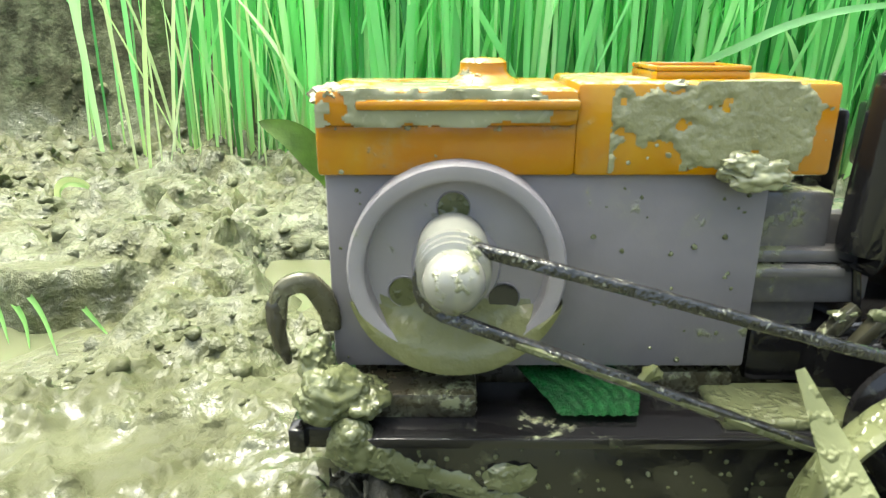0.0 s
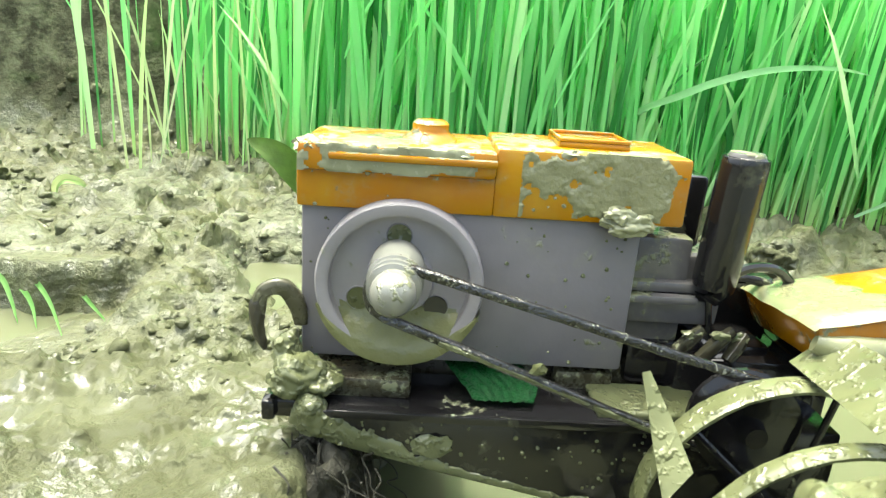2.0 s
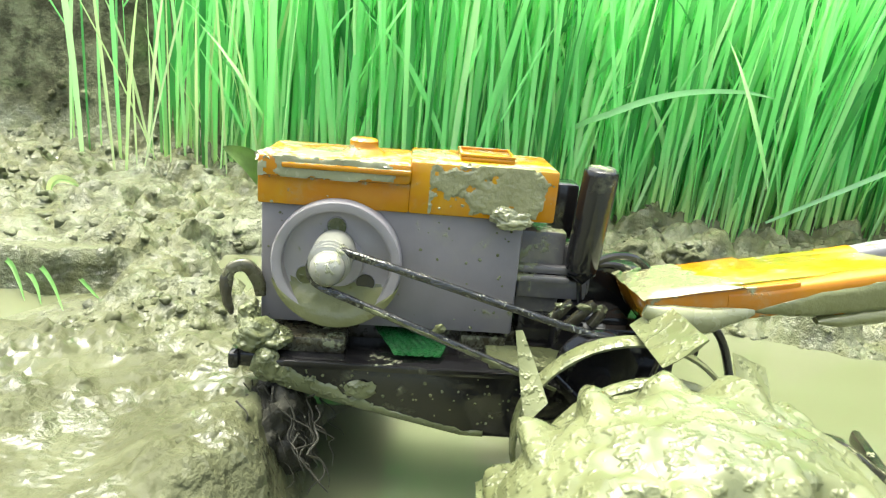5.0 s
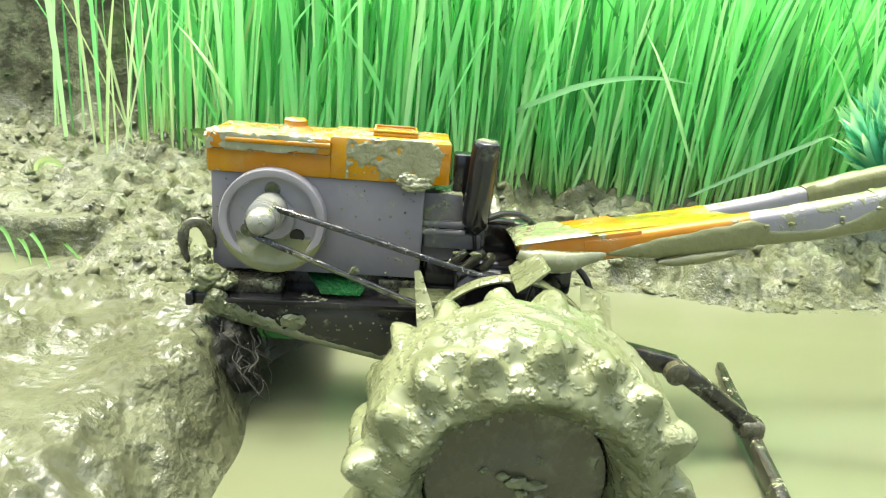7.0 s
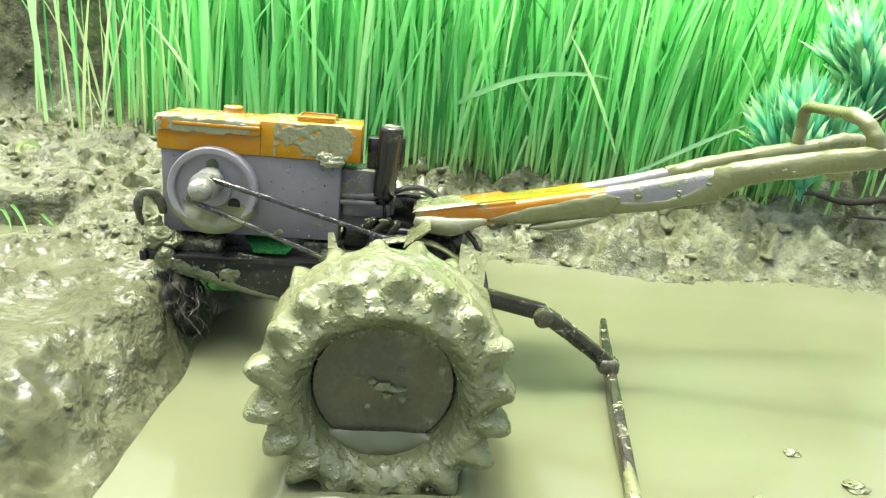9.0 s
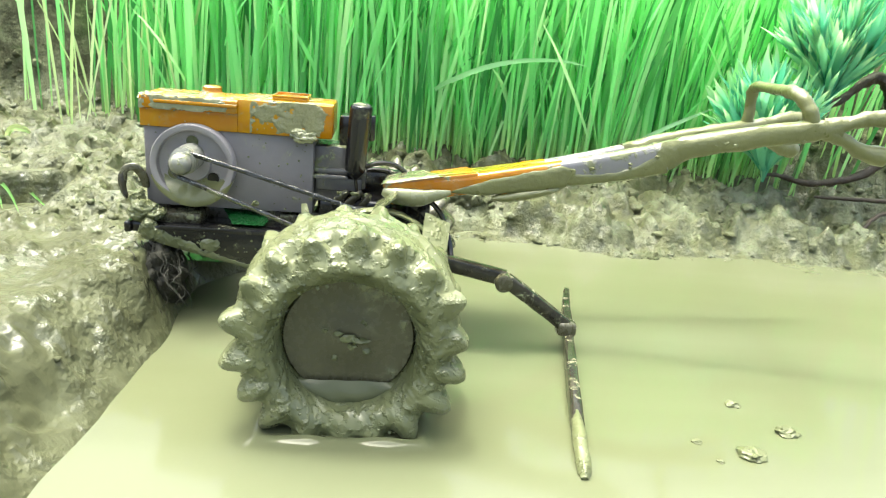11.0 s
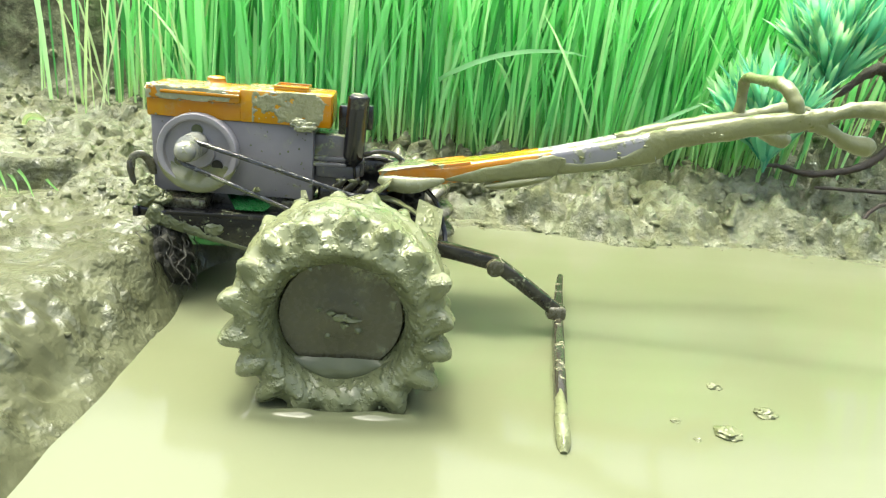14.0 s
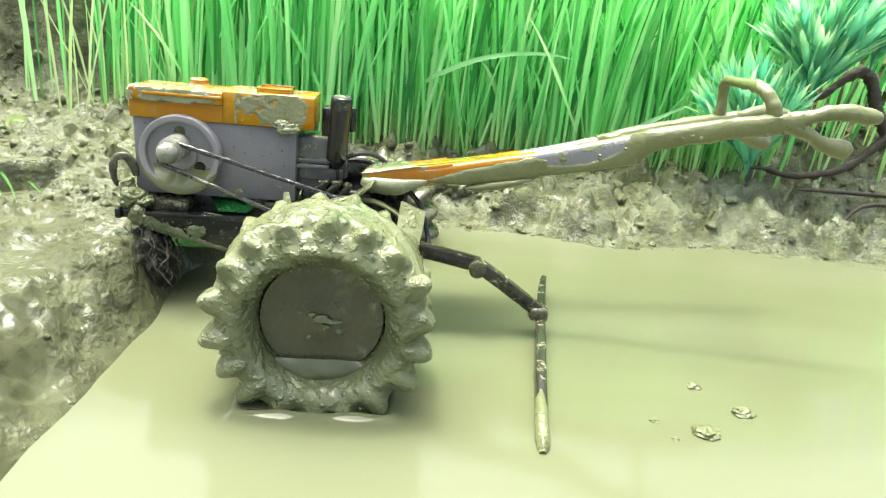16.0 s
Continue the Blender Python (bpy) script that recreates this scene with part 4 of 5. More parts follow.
for k in range(6):
    a = radians(78 + 60 * k)
    part("spoke", sweep([(CAGE.x + 0.005 * math.cos(a), 0.114, CAGE.z + 0.005 * math.sin(a)), (CAGE.x + 0.040 * math.cos(a), 0.114, CAGE.z + 0.040 * math.sin(a))], (0.0010, 0.0010), 8), M_BLACK, cage)
    out, tan = Vector((math.cos(a), 0, math.sin(a))), Vector((-math.sin(a), 0, math.cos(a)))
    wide = Vector((0, 1, 0)) + tan * 0.2
    foot = CAGE + Vector((-0.002, -0.004, 0)) + out * 0.0365
    quad = [foot - wide * 0.022, foot + wide * 0.022, foot + out * 0.0175 + wide * 0.0155, foot + out * 0.0175 - wide * 0.0155]
    if k == 0:      # the top lug is bent over and lies nearly flat
        quad = [Vector(v) for v in ((0.1054, 0.082, 0.0826), (0.1084, 0.124, 0.0790), (0.1200, 0.122, 0.0889), (0.1177, 0.082, 0.0927))]
    elif k == 1:    # the front lug is twisted edge-on
        quad = [Vector(v) for v in ((0.0690, 0.096, 0.0520), (0.0770, 0.100, 0.0590), (0.0690, 0.118, 0.0768), (0.0660, 0.116, 0.0772))]
    elif k == 5:    # the rear lug stands behind the tyre's shoulder
        quad = [Vector(v) for v in ((0.1330, 0.080, 0.0655), (0.1465, 0.082, 0.0610), (0.1500, 0.104, 0.0745), (0.1350, 0.100, 0.0815))]
    bm = bmesh.new()
    n_u, n_v = 9, 9
    grid = []
    for v in range(n_v):
        q = v / (n_v - 1)
        lo_, hi_ = quad[0].lerp(quad[3], q), quad[1].lerp(quad[2], q)
        pinch = 0.06 * math.sin(math.pi * q) - 0.04
        grid.append([bm.verts.new(lo_.lerp(hi_, (u / (n_u - 1) - 0.5) * (1 + pinch) + 0.5)) for u in range(n_u)])
    for v in range(n_v - 1):
        for u in range(n_u - 1):
            bm.faces.new((grid[v][u], grid[v][u + 1], grid[v + 1][u + 1], grid[v + 1][u]))
    bmesh.ops.solidify(bm, geom=list(bm.faces), thickness=0.0022)
    part("paddle", wobble(bm, 0.0008, 95, k), M_MUD, cage, "flat spade lug slick with mud" if k == 0 else "")
part("rear_stay", bar([(0.1380, 0.1280, 0.0820, 0.0016, 0.0016), (0.1470, 0.1290, 0.0720, 0.0016, 0.0016), (0.1530, 0.1280, 0.0560, 0.0016, 0.0016), (0.1550, 0.1200, 0.0450, 0.0016, 0.0016)], 5, 8, 2, (0, 1, 0)), M_BLACK, tractor)


# wheels
PROFILE = [(0.0462, 0.0000), (0.0459, -0.0095), (0.0449, -0.0165), (0.0432, -0.0205), (0.0406, -0.0226), (0.0370, -0.0230), (0.0333, -0.0208), (0.0306, -0.0150), (0.0296, -0.0065)]
BACK = [(0.0462, 0.0000), (0.0458, 0.0110), (0.0446, 0.0210), (0.0428, 0.0300), (0.0404, 0.0360), (0.0370, 0.0384), (0.0333, 0.0365), (0.0304, 0.0290), (0.0296, 0.0130)]
LUGS = 18


def tyre_relief(out, coat, first):
    """Points and normals of the lugged tyre round its centre, by angle and place across the tread, and the height of the lugs."""
    loop = [(r, d * -out) for r, d in PROFILE[::-1] + BACK[1:]]
    prof = np.array(spline([(r, d, 0) for r, d in loop], 7))[:, :2]
    n, m = len(prof), 30 * LUGS
    t = np.gradient(prof, axis=0)
    t /= np.linalg.norm(t, axis=1)[:, None]
    nrm = np.stack([t[:, 1], -t[:, 0]], 1)
    nrm *= np.sign((nrm * (prof - np.array((0.042, -0.0065 * out)))).sum(1))[:, None]
    mid = int(np.argmax(prof[:, 0]))
    place = np.where(np.arange(n) <= mid, (mid - np.arange(n)) / mid, (np.arange(n) - mid) / (n - 1 - mid))
    front = np.arange(n) <= mid
    phi = np.linspace(0, 2 * math.pi, m, endpoint=False)
    pp, ss = np.meshgrid(phi, place)
    ff = np.meshgrid(phi, front)[1]
    sx, cx = np.sin(pp), np.cos(pp)
    shift = np.where(ff, 0.0, math.pi / LUGS) + radians(first) + radians(0.8) * np.sin(5 * pp + 1)
    wave = np.cos(LUGS * (pp - shift))
    # a radial bar from the tread's edge down the side wall, round at its inner end
    lobe = (0.5 + 0.5 * wave) ** 0.65
    reach = ss + 0.05 * (1 - wave) * smooth(0.3, 0.5, ss) + 0.03 * np.sin(7 * pp)
    size = 1 + 0.08 * np.sin(7 * pp + 0.5) + 0.07 * np.sin(13 * pp)
    far_out = np.interp(reach, (0.0, 0.05, 0.11, 0.18, 0.26, 0.32, 0.38, 0.46, 0.55, 0.63), (0.0, 0.0040, 0.0078, 0.0094, 0.0098, 0.0086, 0.0058, 0.0026, 0.0008, 0.0)) * size
    far_on = np.interp(reach, (0.0, 0.10, 0.20, 0.28, 0.38, 0.48, 0.56, 0.64), (0.0, 0.0004, 0.0026, 0.0036, 0.0036, 0.0028, 0.0014, 0.0))
    lug = lobe * (far_out > 0)
    r, d = prof[:, 0][:, None], prof[:, 1][:, None]
    nr, nd = nrm[:, 0][:, None], nrm[:, 1][:, None]
    clear = 1 - (0.85 * smooth(-0.35, 0.35, cx) * smooth(0.30, 0.42, ss) if coat else 0)
    go_r, go_d = lobe * far_out * clear, lobe * far_on * clear
    lift = 0 * go_r
    if coat:
        # slurry fills the gaps of the upper tread and softens the upper side wall
        over = smooth(-0.20, 0.60, cx)
        go_r = np.maximum(go_r, over * 0.0080 * smooth(0.34, 0.16, ss) * np.where(ff, 1, smooth(0.9, 0.3, ss)))
        go_d = np.maximum(go_d, (0.4 + 0.6 * over) * 0.0018 * smooth(0.22, 0.38, ss) * smooth(0.75, 0.55, ss))
        go_r = np.maximum(go_r, 0.0030 * smooth(0.02, 0.10, ss) * smooth(0.42, 0.30, ss))
        px, pz, py = r * sx, r * cx, d + 0 * sx
        wav = 0.0013 * (fbm(px * 1.3 + py * 0.7, pz + py, 70, 2, 0.5, 311)) + 0.0012 * fbm(px + py, pz - py * 0.8, 170, 3, 0.6, 312)
        lift = wav * smooth(1.0, 0.85, ss) - 0.0003
    rr, dd = r + go_r + nr * lift, d + go_d * np.sign(nd + 1e-9) + nd * lift
    return np.stack([rr * sx, dd, rr * cx], 2), np.stack([nr * sx, nd + 0 * sx, nr * cx], 2), lug, front


def wheel_at(centre, out, coat, first):
    """A lugged wheel; out is -1 for the near side, 1 for the far side."""
    mat = M_MUD if coat else M_RIM
    disc = [(0.0300, 0.0100), (0.0302, -0.0060), (0.0290, -0.0078), (0.0200, -0.0074), (0.0110, -0.0078), (0.0085, -0.0088), (0.0030, -0.0090), (0.0004, -0.0090)]
    w = part("wheel", lathe([(r, d * -out) for r, d in disc], centre, 48), M_RIM, tractor, "dark dished wheel disc")
    pts, nrm, lug, front = tyre_relief(out, coat, first)
    rows, cols = lug.shape

    def piece(name, rlo, rhi, c0, c1, lift, parent, label=""):
        cs = [c % cols for c in range(c0, c1 + 1)]
        p = (pts + nrm * lift)[rlo:rhi + 1][:, cs]
        nr_, nc_ = p.shape[:2]
        i = np.arange(nr_ * nc_).reshape(nr_, nc_)
        faces = np.stack([i[:-1, :-1].ravel(), i[:-1, 1:].ravel(), i[1:, 1:].ravel(), i[1:, :-1].ravel()], 1)
        if out < 0:
            faces = faces[:, ::-1]
        bm = bmesh.new()
        vs = [bm.verts.new(tuple(q)) for q in (p.reshape(-1, 3) + np.array(centre))]
        for f in faces.tolist():
            bm.faces.new([vs[k] for k in f])
        if name == "tyre":
            bmesh.ops.remove_doubles(bm, verts=bm.verts, dist=1e-6)
        return part(name, bm, mat, parent, label)

    tyre = piece("tyre", 0, rows - 1, 0, cols, np.zeros((rows, cols, 1)), w, "lugged tyre thickly coated in wet mud" if coat else "dark lugged tyre half sunk in the bank")
    half = 8
    mid = int(np.sum(front)) - 1
    for side in (0, 1):
        for k in range(LUGS):
            c = int(round(cols * (k / LUGS + first / 360 + (0.0 if side == 0 else 0.5 / LUGS)))) % cols
            lo, hi = (int(mid * 0.42), int(mid * 0.93)) if side == 0 else (mid + 2, mid + int((rows - mid) * 0.58))
            lift = np.full((rows, cols, 1), 0.00012)
            lift[[lo, hi]] = -0.0008
            lift[:, [(c - half) % cols, (c + half) % cols]] = -0.0008
            piece("lug", lo, hi, c - half, c + half, lift, tyre)
    return w, tyre


near_wheel, near_tyre = wheel_at(WHEEL, -1, True, 2)
wheel_at((0.1170, 0.2660, 0.0200), 1, False, 4)
wx, wy, wz = WHEEL

part("mud_fill", wobble(crescent(WHEEL, 0.0325, 215, 325, 0.0200, 0.0040, 5.0, 64, 0.0208, 0.03), 0.0001, 60), M_WATER, near_wheel, "muddy water lying in the rim")
for k, (dx, dz, r) in enumerate(((0.0, 0.001, (0.0042, 0.0018, 0.0020)), (0.0055, -0.0005, (0.0040, 0.0014, 0.0014)), (-0.0045, 0.003, (0.0022, 0.0013, 0.0011)), (-0.0105, 0.0035, (0.0017, 0.0012, 0.0010)),
                            (-0.0060, -0.0100, (0.0018, 0.0012, 0.0012)), (0.0085, -0.0060, (0.0022, 0.0014, 0.0015)), (0.0065, 0.0080, (0.0018, 0.0013, 0.0011)), (0.0020, -0.0030, (0.0020, 0.0013, 0.0012)))):
    part("mud_clump", blob((wx + dx, wy - 0.0100 + (0.002 if abs(dx) > 0.008 or abs(dz) > 0.006 else 0), wz + dz), r, 0.5, 60 + k, 2), M_MUD, near_wheel)
rng = random.Random(8)
lumps = []
for k in range(190):
    a, q = (rng.uniform(0, 2 * math.pi) if k < 90 else rng.gauss(math.pi / 2, 0.8)), rng.random()
    r = 0.031 + 0.016 * q
    s = rng.uniform(0.0003, 0.0009)
    depth = 0.0232 - 0.007 * max(0, (r - 0.0425) / 0.008) ** 2 - 0.003 * max(0, (0.037 - r) / 0.006)
    lumps.append(blob((wx + r * math.cos(a), wy - depth, wz + r * math.sin(a)), (s, s * 0.7, s), 0.4, k, 2))
part("mud_spatter", join(*lumps), M_MUD, near_tyre, "small lumps of wet mud")["kind"] = "stuff"

# handlebars: a broad orange root that forks into two arms
def slab(corners, drop, bevel):
    bm = bmesh.new()
    top = [bm.verts.new(c) for c in corners]
    low = [bm.verts.new((c[0] + (0.006 if i in (0, 3) else 0), c[1], c[2] - drop)) for i, c in enumerate(corners)]
    bm.faces.new(top), bm.faces.new(low)
    for i in range(4):
        bm.faces.new((top[i], top[(i + 1) % 4], low[(i + 1) % 4], low[i]))
    bmesh.ops.recalc_face_normals(bm, faces=bm.faces)
    bmesh.ops.bevel(bm, geom=list(bm.edges), offset=bevel, segments=2, affect="EDGES", profile=0.5)
    return bm


root = part("handle_root", slab([(0.1105, 0.1185, 0.0912), (0.1650, 0.1185, 0.1015), (0.1650, 0.1690, 0.0945), (0.1135, 0.1660, 0.0846)], 0.0120, 0.0010), M_ARMORANGE, tractor, "broad orange handle root holding a pool of mud")


def root_pool():
    """Mud lying on the left half of the root, thick in the middle and thinning to a ragged edge."""
    bm = bmesh.new()
    nu, nv = 40, 34
    rows = []
    for j in range(nv):
        v = j / (nv - 1)
        y = 0.1178 + 0.0490 * v
        row = []
        for i in range(nu):
            u = i / (nu - 1)
            reach = 0.036 - 0.012 * v + 0.006 * noise.noise(Vector((v * 5, 2, 0))) + 0.002 * noise.noise(Vector((v * 16, 5, 0)))
            x = 0.1098 + 0.003 * v + reach * u
            z = 0.0914 + 0.0103 * (x - 0.1105) / 0.0545 - 0.0068 * v
            rim = min(1.0, 5 * u, 4 * (1 - u), 6 * v + 0.15, 6 * (1 - v) + 0.1)
            row.append(bm.verts.new((x, y, z - 0.0006 + 0.0022 * math.sin(rim * math.pi / 2) ** 0.8 + 0.0005 * noise.noise(Vector((x * 90, y * 90, 0))))))
        rows.append(row)
    for a, b in zip(rows, rows[1:]):
        for i in range(nu - 1):
            bm.faces.new((a[i], a[i + 1], b[i + 1], b[i]))
    return bm


part("root_deck", slab([(0.1330, 0.1215, 0.0962), (0.2120, 0.1262, 0.1092), (0.2120, 0.1648, 0.1020), (0.1330, 0.1668, 0.0886)], 0.0020, 0.0006), M_ARMRICELIT, root, "glossy yellow deck between the handle arms")
part("mud_pool", root_pool(), M_CREAM, root, "smooth pale mud lying on the handle root")
part("mud_coat", wobble(bar([(0.1112, 0.1192, 0.0868, 0.0016, 0.0024), (0.1190, 0.1182, 0.0848, 0.0032, 0.0050), (0.1310, 0.1180, 0.0846, 0.0034, 0.0052), (0.1410, 0.1184, 0.0868, 0.0024, 0.0036), (0.1500, 0.1188, 0.0890, 0.0010, 0.0014)], 6, 14), 0.0003, 160), M_CREAM, root, "wet mud hanging under the root")


def arm_at(near):
    def at(x, z, h, w=0.0050):
        """A point of the arm: the arms part towards the grips, and the far one hangs lower."""
        y = float(np.interp(x, (0.11, 0.215, 0.27, 0.32, 0.42), (0.1235, 0.1225, 0.1190, 0.1120, 0.0990)))
        if not near:
            y, z = 0.2900 - y, z - float(np.interp(x, (0.15, 0.40), (0.0075, 0.0120)))
        return (x, y, z, w, h)

    arm = part("handle_arm", wobble(bar([at(0.2130, 0.1040, 0.0068), at(0.2300, 0.1078, 0.0074), at(0.2500, 0.1125, 0.0082), at(0.2720, 0.1188, 0.0085)], 8, 16, 5.0), 0.0002, 120), M_ARMGREY, tractor, "long grey handle arm streaked with mud")
    part("orange_sleeve", bar([at(0.1400, 0.0918, 0.0042), at(0.1520, 0.0928, 0.0048), at(0.1680, 0.0948, 0.0064), at(0.1900, 0.0985, 0.0075), at(0.2150, 0.1040, 0.0073)], 8, 16, 5.0), M_ARMORANGE if near else M_ARMRICELIT, arm, "orange sleeve smeared with mud")
    if near:
        part("mud_coat", wobble(bar([at(0.1480, 0.0893, 0.0008, 0.0048), at(0.1560, 0.0904, 0.0022, 0.0054), at(0.1660, 0.0922, 0.0042, 0.0057), at(0.1790, 0.0952, 0.0058, 0.0058), at(0.2000, 0.0996, 0.0068, 0.0060), at(0.2160, 0.1032, 0.0070, 0.0059), at(0.2220, 0.1020, 0.0040, 0.0055), at(0.2400, 0.1048, 0.0032, 0.0054), at(0.2560, 0.1094, 0.0040, 0.0055), at(0.2710, 0.1166, 0.0076, 0.0055)], 8, 16, 4.0), 0.0005, 160, 3), M_TAN, arm, "olive mud plastered along the sleeve")
        part("mud_coat", wobble(bar([(0.1740, 0.1200, 0.0868, 0.0020, 0.0010), (0.1830, 0.1200, 0.0880, 0.0036, 0.0028), (0.1960, 0.1200, 0.0908, 0.0038, 0.0030), (0.2080, 0.1200, 0.0940, 0.0034, 0.0022), (0.2150, 0.1200, 0.0962, 0.0016, 0.0010)], 6, 12), 0.0004, 200, 6), M_TAN, arm)
    else:
        part("sleeve_end", bar([at(0.2010, 0.1008, 0.0077, 0.0054), at(0.2080, 0.1024, 0.0077, 0.0054), at(0.2155, 0.1041, 0.0077, 0.0054)], 4, 16, 5.0), M_ARMORANGE, arm, "orange end of the sleeve")
    coat = part("muddy_bar", wobble(bar([at(0.2670, 0.1178, 0.0088, 0.0056), at(0.2760, 0.1215, 0.0082, 0.0056), at(0.2860, 0.1262, 0.0066, 0.0056), at(0.3175, 0.1345, 0.0064, 0.0056), at(0.3500, 0.1415, 0.0060, 0.0056), at(0.3640, 0.1445, 0.0056, 0.0052)], 6, 14, 3.0), 0.0009, 170), M_TAN, arm, "rear bar fully coated in wet mud")
    part("upper_grip", wobble(bar([at(0.3560, 0.1435, 0.0056), at(0.3680, 0.1475, 0.0042, 0.0044), at(0.3780, 0.1510, 0.0044, 0.0046), at(0.3900, 0.1520, 0.0052), at(0.4010, 0.1510, 0.0048), at(0.4060, 0.1500, 0.0034, 0.0036), at(0.4080, 0.1497, 0.0010, 0.0010)], 6, 14), 0.0009, 180, 2), M_TAN, coat)
    part("lower_grip", wobble(bar([at(0.3560, 0.1415, 0.0050), at(0.3680, 0.1385, 0.0038, 0.0042), at(0.3770, 0.1335, 0.0042, 0.0044), at(0.3870, 0.1312, 0.0056, 0.0054), at(0.3930, 0.1310, 0.0050, 0.0050), at(0.3965, 0.1310, 0.0014, 0.0014)], 6, 14), 0.0009, 180, 5), M_TAN, coat)
    return arm


near_arm = arm_at(True)
drops = []
for k in range(24):
    q = rng.random()
    x = 0.165 + 0.195 * q
    z = float(np.interp(x, (0.166, 0.19, 0.215, 0.23, 0.25, 0.272, 0.286, 0.3175, 0.35, 0.364), (0.0935, 0.0985, 0.104, 0.1078, 0.1125, 0.1188, 0.1262, 0.1345, 0.1415, 0.1445)))
    y = float(np.interp(x, (0.11, 0.215, 0.27, 0.32, 0.42), (0.1235, 0.1225, 0.1190, 0.1120, 0.0990)))
    a = rng.uniform(-1.2, 1.5)
    r = rng.uniform(0.0005, 0.0014)
    drops.append(blob((x, y - 0.0054 * math.cos(a), z + 0.0066 * math.sin(a)), (r * 1.5, r * 0.8, r), 0.35, k + 600, 2))
part("mud_spatter", join(*drops), M_TAN, near_arm, "lumps of wet mud")["kind"] = "stuff"
far_arm = arm_at(False)
part("cross_handle", wobble(bar([(0.3530, 0.1830, 0.1330, 0.0046, 0.0046), (0.3520, 0.1830, 0.1430, 0.0036, 0.0036), (0.3508, 0.1820, 0.1530, 0.0034, 0.0034), (0.3500, 0.1795, 0.1582, 0.0034, 0.0034), (0.3490, 0.1720, 0.1600, 0.0034, 0.0034), (0.3450, 0.1450, 0.1606, 0.0034, 0.0034),
                                 (0.3424, 0.1240, 0.1606, 0.0037, 0.0037), (0.3424, 0.1165, 0.1596, 0.0040, 0.0040), (0.3440, 0.1115, 0.1556, 0.0042, 0.0042), (0.3468, 0.1088, 0.1506, 0.0042, 0.0042), (0.3485, 0.1085, 0.1450, 0.0048, 0.0048)], 5, 14, 2.0, (1, 0, 0)), 0.0009, 180, 9), M_TAN, near_arm, "raised cross handle coated in mud")
part("handle_bridge", box(0.1260, 0.1400, 0.1300, 0.1640, 0.0640, 0.0800, 0.002), M_BLACK, tractor, "black handle mount")

# hitch links and levelling bar
hitch = part("hitch_link", bar([(0.1480, 0.1080, 0.0500, 0.0040, 0.0045), (0.1580, 0.1070, 0.0485, 0.0040, 0.0045), (0.1850, 0.1050, 0.0435, 0.0040, 0.0045)], 4, 12, 5.0), M_LINK, tractor, "black jointed hitch link, muddy")
part("joint_pin", lathe([(0.0052, 0.005), (0.0052, -0.0055), (0.0040, -0.0062), (0.0004, -0.0060)], (0.1835, 0.1030, 0.0425), 24), M_RIM, hitch, "round joint pin")
part("lower_link", wobble(bar([(0.1840, 0.1050, 0.0430, 0.0038, 0.0045), (0.1920, 0.1048, 0.0385, 0.0038, 0.0044), (0.2250, 0.1040, 0.0160, 0.0038, 0.0042)], 6, 12, 5.0), 0.0003, 200), M_LINK, hitch)
part("link_knob", wobble(box(0.2195, 0.2310, 0.0985, 0.1085, 0.0105, 0.0190, 0.002), 0.0006, 220), M_RIM, hitch)
leveller = part("levelling_bar", wobble(bar([(0.2440, 0.1720, 0.0095, 0.0020, 0.0036), (0.2380, 0.1500, 0.0095, 0.0026, 0.0040), (0.2285, 0.1080, 0.0090, 0.0030, 0.0044), (0.2170, 0.0500, 0.0060, 0.0032, 0.0044), (0.2090, 0.0060, 0.0022, 0.0030, 0.0040), (0.2060, -0.0120, 0.0005, 0.0022, 0.0030), (0.2052, -0.0165, -0.0015, 0.0010, 0.0012)], 8, 12, 4.0), 0.0004, 160), M_LINK, tractor, "black cross bar trailing in the water")
part("mud_coat", wobble(bar([(0.2125, 0.0280, 0.0055, 0.0022, 0.0028), (0.2090, 0.0070, 0.0040, 0.0034, 0.0040), (0.2062, -0.0110, 0.0016, 0.0034, 0.0036), (0.2050, -0.0185, 0.0000, 0.0018, 0.0020)], 8, 12), 0.0005, 220), M_MUD, leveller, "mud dripping off the bar end")

# ---- loose things on and round the mud ----
def flat_leaf(name, pts, width, material, label, category, fold=0.25, face=None, segs=10, stalk=0.0):
    s = spline(pts, segs)
    bm = bmesh.new()
    rows = []
    n = len(s)
    for i, p in enumerate(s):
        p = Vector(p)
        t = (Vector(s[min(i + 1, n - 1)]) - Vector(s[max(i - 1, 0)])).normalized()
        side = t.cross(Vector(face or (0, -1, 0.4))).normalized()
        up = side.cross(t)
        k = i / (n - 1)
        w = width * 0.5 * (math.sin(math.pi * min(1, 0.12 + 0.88 * max(0, (k - stalk) / (1 - stalk)))) ** 0.7 if k < 1 else 0) * (0.10 if k < stalk * 0.9 else 1) + 1e-5
        rows.append([bm.verts.new(p - side * w + up * w * fold), bm.verts.new(p), bm.verts.new(p + side * w + up * w * fold)])
    for a, b in zip(rows, rows[1:]):
        bm.faces.new((a[0], a[1], b[1], b[0])), bm.faces.new((a[1], a[2], b[2], b[1]))
    bmesh.ops.solidify(bm, geom=list(bm.faces), thickness=0.0002)
    return solid(name, bm, material, label, category)


